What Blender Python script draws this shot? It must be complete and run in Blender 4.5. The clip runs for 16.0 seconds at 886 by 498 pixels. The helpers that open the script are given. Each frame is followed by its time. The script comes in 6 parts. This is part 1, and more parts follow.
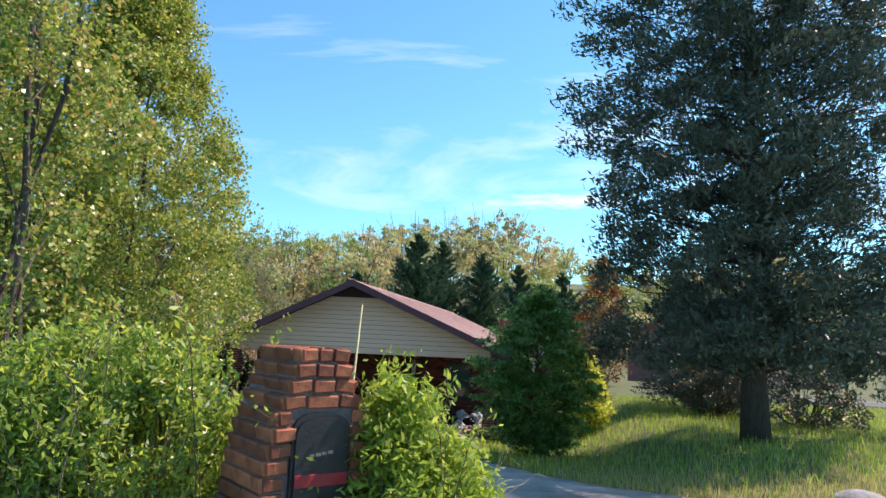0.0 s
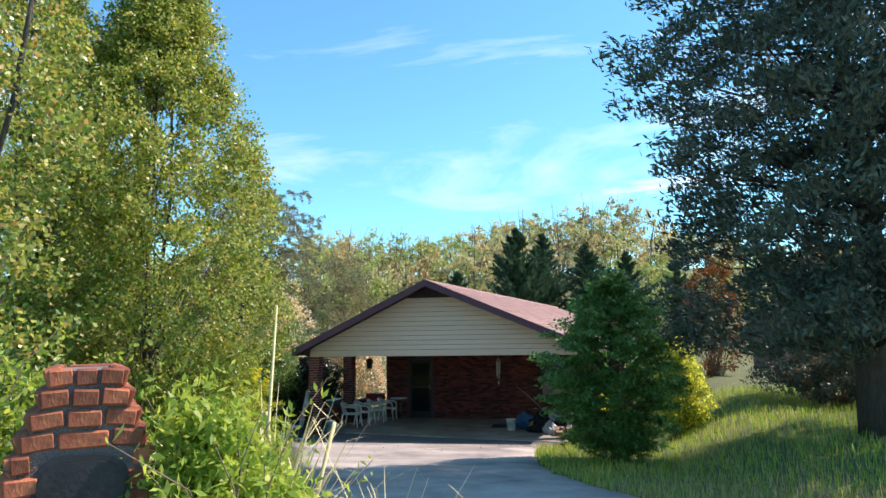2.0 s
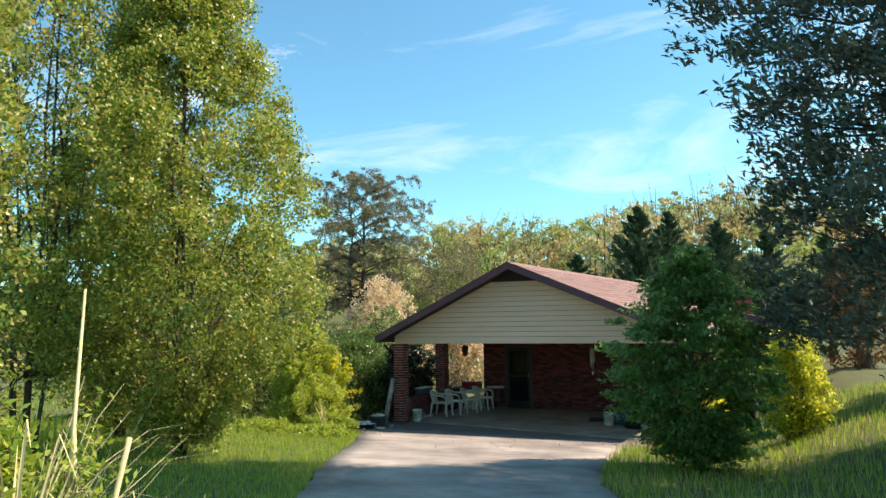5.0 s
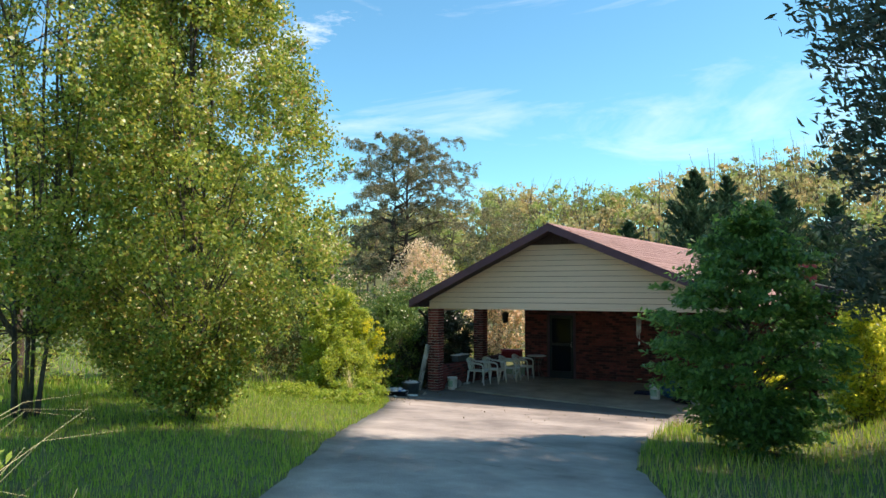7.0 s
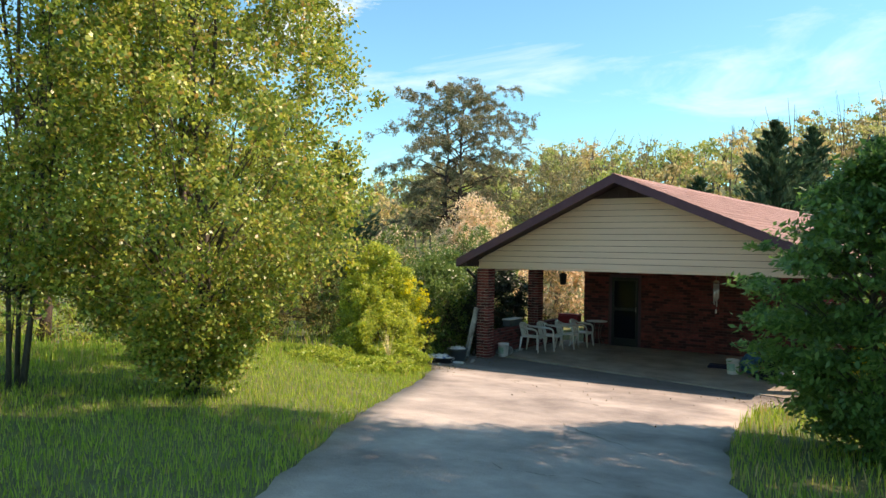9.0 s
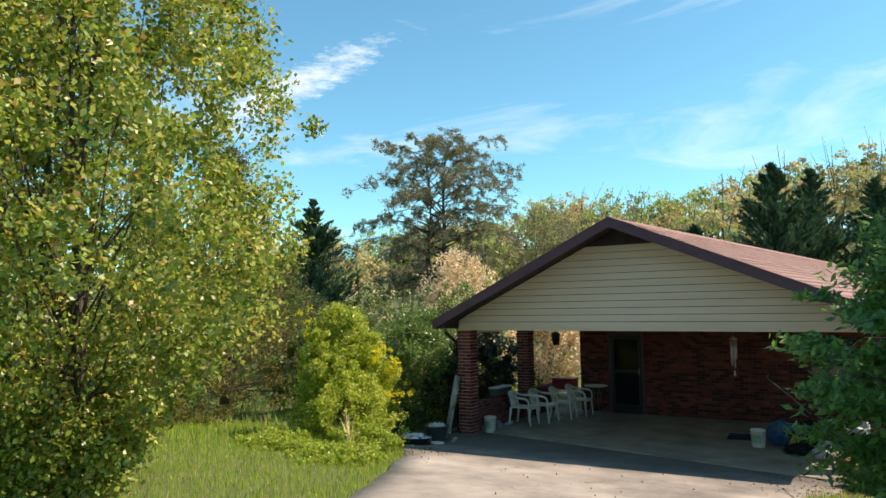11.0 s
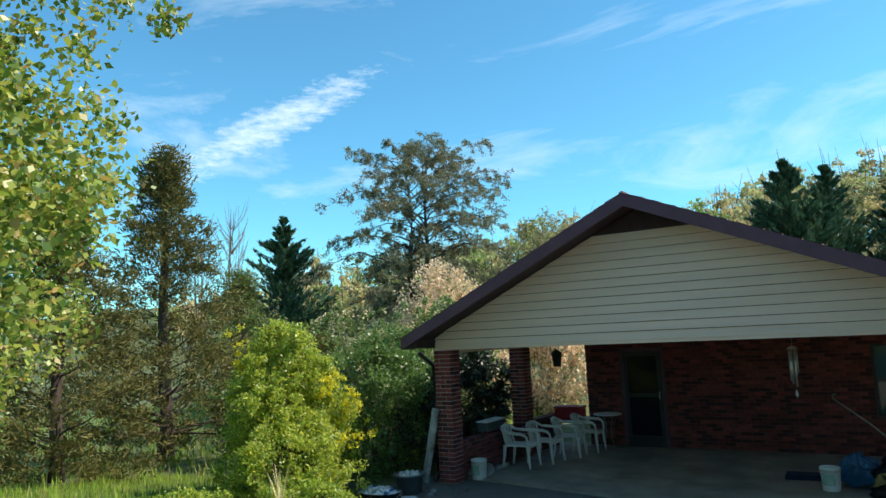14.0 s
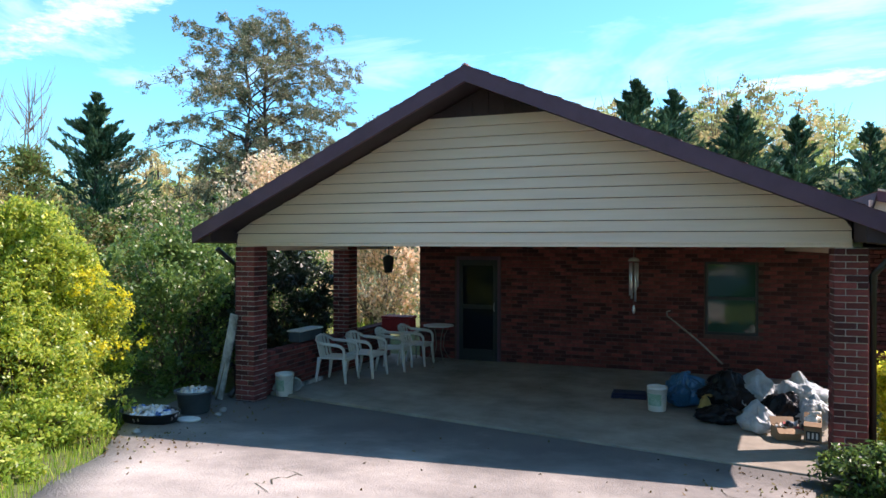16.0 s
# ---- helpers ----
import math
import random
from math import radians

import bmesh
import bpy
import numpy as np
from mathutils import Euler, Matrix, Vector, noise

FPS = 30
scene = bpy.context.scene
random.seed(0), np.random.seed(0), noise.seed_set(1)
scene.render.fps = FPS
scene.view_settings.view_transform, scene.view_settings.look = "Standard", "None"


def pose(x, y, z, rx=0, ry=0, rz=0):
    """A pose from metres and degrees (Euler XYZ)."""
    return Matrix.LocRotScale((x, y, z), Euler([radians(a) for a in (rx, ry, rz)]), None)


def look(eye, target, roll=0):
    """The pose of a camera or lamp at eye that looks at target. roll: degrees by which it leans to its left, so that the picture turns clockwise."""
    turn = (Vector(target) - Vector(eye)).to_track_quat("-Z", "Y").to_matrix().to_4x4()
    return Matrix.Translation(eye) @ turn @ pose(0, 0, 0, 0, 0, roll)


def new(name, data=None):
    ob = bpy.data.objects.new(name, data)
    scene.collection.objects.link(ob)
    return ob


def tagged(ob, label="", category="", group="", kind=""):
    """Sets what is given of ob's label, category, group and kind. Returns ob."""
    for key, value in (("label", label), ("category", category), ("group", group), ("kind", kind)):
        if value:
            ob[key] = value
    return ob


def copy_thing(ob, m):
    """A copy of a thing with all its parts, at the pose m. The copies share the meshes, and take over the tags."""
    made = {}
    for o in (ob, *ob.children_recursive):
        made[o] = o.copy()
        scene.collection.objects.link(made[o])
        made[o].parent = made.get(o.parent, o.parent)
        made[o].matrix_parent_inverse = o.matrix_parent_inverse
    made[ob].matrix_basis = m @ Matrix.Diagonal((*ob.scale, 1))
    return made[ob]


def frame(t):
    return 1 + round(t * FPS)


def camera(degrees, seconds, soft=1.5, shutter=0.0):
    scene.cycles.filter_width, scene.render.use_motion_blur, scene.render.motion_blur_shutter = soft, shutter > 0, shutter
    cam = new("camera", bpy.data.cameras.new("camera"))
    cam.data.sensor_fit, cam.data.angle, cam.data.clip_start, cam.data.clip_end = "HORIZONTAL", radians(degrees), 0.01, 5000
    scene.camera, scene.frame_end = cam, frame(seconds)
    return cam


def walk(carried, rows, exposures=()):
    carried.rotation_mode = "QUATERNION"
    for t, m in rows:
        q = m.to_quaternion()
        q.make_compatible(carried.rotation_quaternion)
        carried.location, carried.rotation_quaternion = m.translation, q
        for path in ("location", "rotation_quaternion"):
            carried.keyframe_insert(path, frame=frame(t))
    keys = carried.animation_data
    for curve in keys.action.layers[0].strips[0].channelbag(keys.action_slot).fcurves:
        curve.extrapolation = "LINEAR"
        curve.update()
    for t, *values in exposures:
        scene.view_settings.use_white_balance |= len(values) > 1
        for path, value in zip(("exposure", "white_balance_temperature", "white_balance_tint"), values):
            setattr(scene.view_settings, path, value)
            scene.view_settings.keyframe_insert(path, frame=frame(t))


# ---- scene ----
cam = camera(65.3, 16.0)
PATH = [
    (0, (6.787, -19.474, 2.559), (6.695, -17.494, 2.823), 2.6),
    (0.5, (7.132, -19.249, 2.584), (6.937, -17.278, 2.862), 1.3),
    (1, (7.471, -19.039, 2.622), (7.233, -17.069, 2.878), 1.1),
    (1.5, (7.737, -18.715, 2.596), (7.531, -16.733, 2.767), 2.2),
    (2, (7.916, -18.29, 2.588), (7.484, -16.354, 2.843), -0.8),
    (2.5, (8.155, -18.017, 2.628), (7.578, -16.137, 2.994), 0.3),
    (3, (8.385, -17.675, 2.6), (7.832, -15.779, 2.913), 2.6),
    (3.5, (8.516, -17.391, 2.551), (7.813, -15.535, 2.796), -0.1),
    (5.8, (9.164, -16.303, 2.621), (8.2, -14.561, 2.805), -0.2),
    (6, (9.15, -16.19, 2.593), (8.119, -14.479, 2.672), -1.5),
    (6.5, (9.019, -16.028, 2.506), (8.081, -14.268, 2.658), 0.5),
    (7, (8.949, -15.697, 2.524), (7.992, -13.945, 2.65), 0.2),
    (7.5, (8.794, -15.343, 2.527), (7.826, -13.599, 2.673), -0.2),
    (8, (8.577, -14.993, 2.503), (7.576, -13.27, 2.68), 0.3),
    (8.5, (8.467, -14.586, 2.467), (7.494, -12.841, 2.544), 0.2),
    (9, (8.311, -14.172, 2.521), (7.209, -12.504, 2.525), 0.9),
    (9.2, (8.242, -14.048, 2.49), (7.203, -12.341, 2.575), 0.3),
    (11.3, (7.433, -12.064, 2.557), (6.334, -10.403, 2.738), -1.5),
    (11.5, (7.351, -11.925, 2.55), (6.214, -10.286, 2.697), -1.3),
    (12, (7.074, -11.483, 2.525), (6.049, -9.781, 2.753), -0.5),
    (12.5, (6.841, -11.091, 2.399), (5.793, -9.402, 2.621), -1.7),
    (13, (6.688, -10.637, 2.405), (5.701, -8.908, 2.594), -1.2),
    (13.5, (6.474, -10.139, 2.379), (5.555, -8.377, 2.605), -0.7),
    (14, (6.243, -9.614, 2.321), (5.189, -7.933, 2.574), -2.7),
    (14.5, (6.141, -9.281, 2.253), (5.333, -7.46, 2.438), -1.0),
    (15, (6.013, -8.779, 2.248), (5.243, -6.933, 2.295), -4.7),
    (15.5, (5.982, -8.355, 2.208), (5.194, -6.517, 2.199), -4.1),
    (16, (5.918, -7.892, 2.13), (5.22, -6.018, 2.119), 0.1),
]
walk(cam, [(t, look(eye, target, roll)) for t, eye, target, roll in PATH], [(0.0, 0.56, 6770, 29), (0.9, 0.58, 6720, 28), (1.5, 0.86, 6780, 32), (2.1, 0.63, 6780, 24), (2.6, 0.42, 6530, 21), (3.5, 0.45, 6650, 21), (5.8, 0.7, 7980, 19), (6.5, 0.68, 7560, 22), (7.2, 0.55, 7280, 22), (8.2, 0.52, 7280, 22), (9.0, 0.75, 8180, 26), (11.3, 0.46, 7630, 17), (12.5, 0.38, 7000, 14), (14.5, 0.37, 6500, 12), (15.0, 0.58, 6710, 20), (15.5, 0.72, 6530, 24), (16.0, 0.94, 6460, 27)])

# ---- world, sun ----
SUN = Vector((0.80, 0.42, 1.0)).normalized()
world = bpy.data.worlds.new("sky")
scene.world = world
world.use_nodes = True
wn, wl = world.node_tree.nodes, world.node_tree.links
wn.clear()
w_out = wn.new("ShaderNodeOutputWorld")
w_bg = wn.new("ShaderNodeBackground")
w_sky = wn.new("ShaderNodeTexSky")
w_sky.sky_type = "NISHITA"
w_sky.sun_disc = False
w_sky.sun_elevation = math.asin(SUN.z)
w_sky.sun_rotation = math.atan2(SUN.x, SUN.y)
w_sky.air_density, w_sky.dust_density, w_sky.ozone_density = 1.0, 0.3, 2.5
w_co = wn.new("ShaderNodeTexCoord")
w_map = wn.new("ShaderNodeMapping")
w_map.inputs["Scale"].default_value = (1.2, 2.2, 6.0)
w_map.inputs["Rotation"].default_value = (0.0, 0.25, 0.5)
w_noise = wn.new("ShaderNodeTexNoise")
w_noise.inputs["Scale"].default_value = 1.6
w_noise.inputs["Detail"].default_value = 7.0
w_noise.inputs["Roughness"].default_value = 0.62
w_noise.inputs["Distortion"].default_value = 0.6
w_ramp = wn.new("ShaderNodeValToRGB")
w_ramp.color_ramp.elements[0].position = 0.52
w_ramp.color_ramp.elements[1].position = 1.0
w_mix = wn.new("ShaderNodeMixRGB")
w_mix.inputs["Color2"].default_value = (6.2, 7.3, 7.9, 1)
wl.new(w_co.outputs["Generated"], w_map.inputs["Vector"])
wl.new(w_map.outputs["Vector"], w_noise.inputs["Vector"])
wl.new(w_noise.outputs["Fac"], w_ramp.inputs["Fac"])


def heading(az, el):
    a, e = radians(az), radians(el)
    return Vector((math.sin(a) * math.cos(e), math.cos(a) * math.cos(e), math.sin(e)))


def cloud_streak(a, b, width, amount, fac):
    """A bright wisp of cloud between two headings in the sky, frayed by the sky's noise; joined to the thinner cloud."""
    mid = ((a + b) / 2).normalized()
    along = (b - a).normalized()
    across = mid.cross(along).normalized()
    total = None
    for axis, reach in ((along, (b - a).length * 0.62), (across, width)):
        dot = wn.new("ShaderNodeVectorMath")
        dot.operation = "DOT_PRODUCT"
        dot.inputs[1].default_value = axis / reach
        wl.new(w_co.outputs["Generated"], dot.inputs[0])
        off = wn.new("ShaderNodeMath")
        off.operation = "SUBTRACT"
        off.inputs[1].default_value = mid.dot(axis) / reach
        wl.new(dot.outputs["Value"], off.inputs[0])
        sq = wn.new("ShaderNodeMath")
        sq.operation = "MULTIPLY"
        wl.new(off.outputs[0], sq.inputs[0])
        wl.new(off.outputs[0], sq.inputs[1])
        if total is None:
            total = sq
        else:
            add = wn.new("ShaderNodeMath")
            add.operation = "ADD"
            wl.new(total.outputs[0], add.inputs[0])
            wl.new(sq.outputs[0], add.inputs[1])
            total = add
    fray = wn.new("ShaderNodeTexNoise")
    fray.inputs["Scale"].default_value, fray.inputs["Detail"].default_value, fray.inputs["Roughness"].default_value = 22.0, 7.0, 0.65
    wl.new(w_map.outputs["Vector"], fray.inputs["Vector"])
    worn = wn.new("ShaderNodeMath")
    worn.operation = "MULTIPLY_ADD"
    worn.inputs[1].default_value = 2.6
    wl.new(fray.outputs["Fac"], worn.inputs[0])
    wl.new(total.outputs[0], worn.inputs[2])
    fade = wn.new("ShaderNodeMapRange")
    fade.inputs["From Min"].default_value, fade.inputs["From Max"].default_value = 0.9, 2.1
    fade.inputs["To Min"].default_value, fade.inputs["To Max"].default_value = amount, 0.0
    wl.new(worn.outputs[0], fade.inputs["Value"])
    both = wn.new("ShaderNodeMath")
    both.operation = "MAXIMUM"
    wl.new(fac, both.inputs[0])
    wl.new(fade.outputs["Result"], both.inputs[1])
    return both.outputs[0]


cloud = cloud_streak(heading(-55.0, 12.5), heading(-37.5, 21.6), 0.032, 0.75, w_ramp.outputs["Color"])
cloud = cloud_streak(heading(1.0, 11.6), heading(14.0, 11.9), 0.014, 0.85, cloud)
wl.new(cloud, w_mix.inputs["Fac"])
w_tint = wn.new("ShaderNodeMixRGB")
w_tint.blend_type = "MULTIPLY"
w_tint.inputs["Fac"].default_value = 1.0
w_tint.inputs["Color2"].default_value = (0.57, 1.20, 1.24, 1)
wl.new(w_sky.outputs["Color"], w_tint.inputs["Color1"])
wl.new(w_tint.outputs["Color"], w_mix.inputs["Color1"])
wl.new(w_mix.outputs["Color"], w_bg.inputs["Color"])
w_bg.inputs["Strength"].default_value = 0.135
wl.new(w_bg.outputs["Background"], w_out.inputs["Surface"])
sun_data = bpy.data.lights.new("sun", "SUN")
sun_data.energy, sun_data.angle, sun_data.color = 5.0, radians(0.53), (1.0, 0.90, 0.78)
sun = new("sun", sun_data)
sun.matrix_world = look(SUN * 60, (0, 0, 0))

# ---- materials ----


def mat(name, c1, c2, rough=0.8, scale=6.0, bump=0.0, bump_scale=60.0, metal=0.0, spec=0.5, island=0.0, per_object=0.0, stretch=(1, 1, 1), detail=6.0):
    """Two base colours mixed by noise, fine relief by a second noise, and a spread of value by piece."""
    m = bpy.data.materials.new(name)
    m.use_nodes = True
    n, l = m.node_tree.nodes, m.node_tree.links
    b = n["Principled BSDF"]
    b.inputs["Roughness"].default_value, b.inputs["Metallic"].default_value = rough, metal
    b.inputs["Specular IOR Level"].default_value = spec
    co = n.new("ShaderNodeTexCoord")
    mp = n.new("ShaderNodeMapping")
    mp.inputs["Scale"].default_value = stretch
    l.new(co.outputs["Object"], mp.inputs["Vector"])
    nz = n.new("ShaderNodeTexNoise")
    nz.inputs["Scale"].default_value, nz.inputs["Detail"].default_value, nz.inputs["Roughness"].default_value = scale, detail, 0.65
    l.new(mp.outputs["Vector"], nz.inputs["Vector"])
    rp = n.new("ShaderNodeValToRGB")
    rp.color_ramp.elements[0].position, rp.color_ramp.elements[1].position = 0.32, 0.68
    rp.color_ramp.elements[0].color, rp.color_ramp.elements[1].color = (*c1, 1), (*c2, 1)
    l.new(nz.outputs["Fac"], rp.inputs["Fac"])
    col = rp.outputs["Color"]
    if island or per_object:
        src = n.new("ShaderNodeNewGeometry").outputs["Random Per Island"] if island else n.new("ShaderNodeObjectInfo").outputs["Random"]
        mr = n.new("ShaderNodeMapRange")
        k = island or per_object
        mr.inputs["To Min"].default_value, mr.inputs["To Max"].default_value = 1 - k, 1 + k
        l.new(src, mr.inputs["Value"])
        hs = n.new("ShaderNodeHueSaturation")
        l.new(mr.outputs["Result"], hs.inputs["Value"])
        l.new(col, hs.inputs["Color"])
        col = hs.outputs["Color"]
    l.new(col, b.inputs["Base Color"])
    if bump:
        n2 = n.new("ShaderNodeTexNoise")
        n2.inputs["Scale"].default_value, n2.inputs["Detail"].default_value = bump_scale, 5.0
        l.new(mp.outputs["Vector"], n2.inputs["Vector"])
        bp = n.new("ShaderNodeBump")
        bp.inputs["Strength"].default_value, bp.inputs["Distance"].default_value = bump, 0.02
        l.new(n2.outputs["Fac"], bp.inputs["Height"])
        l.new(bp.outputs["Normal"], b.inputs["Normal"])
    return m


def leaf_mat(name, colours, through_light=0.45, gloss=0.25):
    """Leaf surface: colours spread leaf by leaf, light passing through, a waxy sheen."""
    m = bpy.data.materials.new(name)
    m.use_nodes = True
    n, l = m.node_tree.nodes, m.node_tree.links
    b, out = n["Principled BSDF"], n["Material Output"]
    geo = n.new("ShaderNodeNewGeometry")
    rp = n.new("ShaderNodeValToRGB")
    e = rp.color_ramp.elements
    e[0].color, e[1].color = (*colours[0], 1), (*colours[-1], 1)
    for k, c in enumerate(colours[1:-1]):
        x = e.new((k + 1) / (len(colours) - 1))
        x.color = (*c, 1)
    l.new(geo.outputs["Random Per Island"], rp.inputs["Fac"])
    l.new(rp.outputs["Color"], b.inputs["Base Color"])
    b.inputs["Roughness"].default_value, b.inputs["Specular IOR Level"].default_value = 0.42, gloss
    tr = n.new("ShaderNodeBsdfTranslucent")
    hs = n.new("ShaderNodeHueSaturation")
    hs.inputs["Value"].default_value, hs.inputs["Saturation"].default_value = 1.5, 1.05
    hs.inputs["Hue"].default_value = 0.49
    l.new(rp.outputs["Color"], hs.inputs["Color"])
    l.new(hs.outputs["Color"], tr.inputs["Color"])
    mx = n.new("ShaderNodeMixShader")
    mx.inputs["Fac"].default_value = through_light
    l.new(b.outputs["BSDF"], mx.inputs[1])
    l.new(tr.outputs["BSDF"], mx.inputs[2])
    l.new(mx.outputs["Shader"], out.inputs["Surface"])
    return m


M_GROUND = mat("soil_and_thatch", (0.07, 0.075, 0.03), (0.12, 0.155, 0.045), 0.95, 5.0, 0.8, 40, detail=9)
M_DRIVE = mat("weathered_concrete_drive", (0.165, 0.146, 0.133), (0.455, 0.41, 0.363), 0.9, 0.8, 0.5, 45, detail=10)


def dirt_shade_band(m):
    """Old run-off dirt and painted shade on the concrete along the carport, broken up by noise."""
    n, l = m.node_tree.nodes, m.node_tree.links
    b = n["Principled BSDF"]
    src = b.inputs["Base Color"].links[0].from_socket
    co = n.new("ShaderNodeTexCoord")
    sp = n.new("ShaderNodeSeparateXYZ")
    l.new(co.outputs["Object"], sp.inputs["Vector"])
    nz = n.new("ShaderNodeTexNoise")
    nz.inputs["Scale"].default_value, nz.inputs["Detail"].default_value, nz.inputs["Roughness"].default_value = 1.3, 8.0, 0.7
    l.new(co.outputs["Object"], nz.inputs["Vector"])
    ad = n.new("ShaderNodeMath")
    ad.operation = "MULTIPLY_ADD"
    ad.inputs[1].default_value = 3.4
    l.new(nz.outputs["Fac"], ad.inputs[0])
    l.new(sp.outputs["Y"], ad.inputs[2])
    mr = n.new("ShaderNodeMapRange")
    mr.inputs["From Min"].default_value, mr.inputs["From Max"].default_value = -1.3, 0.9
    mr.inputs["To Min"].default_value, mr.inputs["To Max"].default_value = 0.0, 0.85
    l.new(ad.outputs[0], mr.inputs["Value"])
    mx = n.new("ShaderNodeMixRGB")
    # this dark grey also stands in for the roof's shade on the apron
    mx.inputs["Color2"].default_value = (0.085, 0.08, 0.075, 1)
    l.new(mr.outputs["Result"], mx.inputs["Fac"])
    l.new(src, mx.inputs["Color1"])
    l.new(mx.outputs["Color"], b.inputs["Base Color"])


dirt_shade_band(M_DRIVE)
M_ROAD = mat("asphalt", (0.05, 0.05, 0.05), (0.075, 0.073, 0.07), 0.9, 2.0, 0.5, 70)
M_SLAB = mat("smooth_concrete_slab", (0.155, 0.136, 0.108), (0.38, 0.335, 0.27), 0.7, 1.1, 0.15, 50)
M_BRICK = mat("red_brick", (0.155, 0.032, 0.032), (0.265, 0.058, 0.054), 0.85, 14, 0.5, 90, per_object=0.45)
M_BRICK_J = mat("red_brick_wall", (0.155, 0.032, 0.032), (0.265, 0.058, 0.054), 0.85, 14, 0.5, 90, island=0.45)


def dark_share(m, share, factor):
    """Some bricks of the wall are burnt darker."""
    n, l = m.node_tree.nodes, m.node_tree.links
    mr = [x for x in n if x.bl_idname == "ShaderNodeMapRange"][0]
    src = mr.inputs["Value"].links[0].from_socket
    hs = [x for x in n if x.bl_idname == "ShaderNodeHueSaturation"][0]
    gt = n.new("ShaderNodeMath")
    gt.operation = "GREATER_THAN"
    gt.inputs[1].default_value = 1 - share
    l.new(src, gt.inputs[0])
    mx = n.new("ShaderNodeMixRGB")
    mx.blend_type = "MULTIPLY"
    mx.inputs["Color2"].default_value = (factor, factor * 1.05, factor * 1.2, 1)
    l.new(gt.outputs[0], mx.inputs["Fac"])
    l.new(hs.outputs["Color"], mx.inputs["Color1"])
    l.new(mx.outputs["Color"], n["Principled BSDF"].inputs["Base Color"])


dark_share(M_BRICK, 0.30, 0.26)
dark_share(M_BRICK_J, 0.30, 0.26)
M_MBRICK = mat("worn_orange_brick", (0.24, 0.055, 0.03), (0.46, 0.15, 0.065), 0.85, 13, 0.22, 60, per_object=0.45)
dark_share(M_MBRICK, 0.16, 0.45)
M_MORTAR = mat("mortar", (0.13, 0.10, 0.09), (0.23, 0.18, 0.165), 0.95, 20, 0.6, 120)
M_WALLMORTAR = mat("reddish_wall_mortar", (0.095, 0.050, 0.045), (0.16, 0.085, 0.075), 0.95, 20, 0.6, 120)
M_PALEMORTAR = mat("pale_mortar", (0.40, 0.35, 0.31), (0.58, 0.52, 0.47), 0.95, 20, 0.6, 120)
M_SIDING = mat("tan_vinyl_siding", (0.66, 0.53, 0.425), (0.76, 0.61, 0.49), 0.55, 1.5, 0.08, 40, stretch=(0.3, 1, 4))
M_TRIM = mat("dark_brown_trim_paint", (0.082, 0.036, 0.058), (0.12, 0.055, 0.084), 0.6, 3, 0.1, 40)
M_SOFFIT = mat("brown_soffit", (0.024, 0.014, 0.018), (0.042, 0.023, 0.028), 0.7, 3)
M_SHINGLE = mat("red_brown_shingle", (0.26, 0.155, 0.135), (0.39, 0.25, 0.22), 0.9, 9, 0.8, 120, island=0.14)
M_BARK = mat("grey_brown_bark", (0.06, 0.048, 0.038), (0.15, 0.125, 0.10), 0.95, 9, 1.0, 25, stretch=(3, 3, 0.6))
M_BARK_RED = mat("cedar_bark", (0.05, 0.035, 0.028), (0.11, 0.078, 0.06), 0.95, 9, 1.0, 25, stretch=(4, 4, 0.4))
M_TWIG = mat("dry_twig", (0.10, 0.075, 0.05), (0.20, 0.155, 0.11), 0.9, 8, 0.4, 40)
L_PEAR = leaf_mat("pear_leaf", [(0.050, 0.115, 0.020), (0.175, 0.265, 0.042), (0.35, 0.39, 0.075), (0.43, 0.28, 0.09)], 0.38, 0.7)
L_PEAR2 = leaf_mat("pear_leaf_young", [(0.085, 0.18, 0.030), (0.27, 0.365, 0.060), (0.52, 0.54, 0.12)], 0.38, 0.7)
L_CEDAR = leaf_mat("cedar_spray", [(0.040, 0.068, 0.056), (0.085, 0.122, 0.088), (0.13, 0.162, 0.112)], 0.12, 0.2)
L_BROWNCEDAR = leaf_mat("bronze_cedar_spray", [(0.069, 0.088, 0.027), (0.146, 0.137, 0.043), (0.195, 0.166, 0.058)], 0.2, 0.1)
L_SPRUCE = leaf_mat("conifer_needles", [(0.022, 0.060, 0.036), (0.050, 0.115, 0.058), (0.080, 0.145, 0.075)], 0.15, 0.3)
L_DOGWOOD = leaf_mat("dogwood_leaf", [(0.045, 0.135, 0.036), (0.098, 0.225, 0.056), (0.175, 0.335, 0.086)], 0.45, 0.5)
L_VINE = leaf_mat("vine_leaf", [(0.146, 0.247, 0.038), (0.272, 0.389, 0.056), (0.418, 0.495, 0.094)], 0.45, 0.3)
L_BUSH = leaf_mat("privet_leaf", [(0.13, 0.235, 0.034), (0.31, 0.405, 0.062), (0.54, 0.56, 0.105)], 0.5, 0.8)
L_GOLD = leaf_mat("golden_leaf", [(0.27, 0.36, 0.045), (0.53, 0.55, 0.07), (0.72, 0.68, 0.12)], 0.65, 0.5)
L_YELLOW = leaf_mat("yellow_leaf", [(0.50, 0.47, 0.03), (0.76, 0.70, 0.06)], 0.5, 0.3)
L_HEDGE = leaf_mat("dark_hedge_leaf", [(0.045, 0.110, 0.028), (0.115, 0.205, 0.050), (0.21, 0.30, 0.080)], 0.4, 0.6)
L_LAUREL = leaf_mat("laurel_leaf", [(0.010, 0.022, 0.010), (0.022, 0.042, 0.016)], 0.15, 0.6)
L_TAN = leaf_mat("dry_tan_leaf", [(0.60, 0.47, 0.30), (0.80, 0.67, 0.48), (0.70, 0.54, 0.36), (0.22, 0.28, 0.08)], 0.5, 0.5)
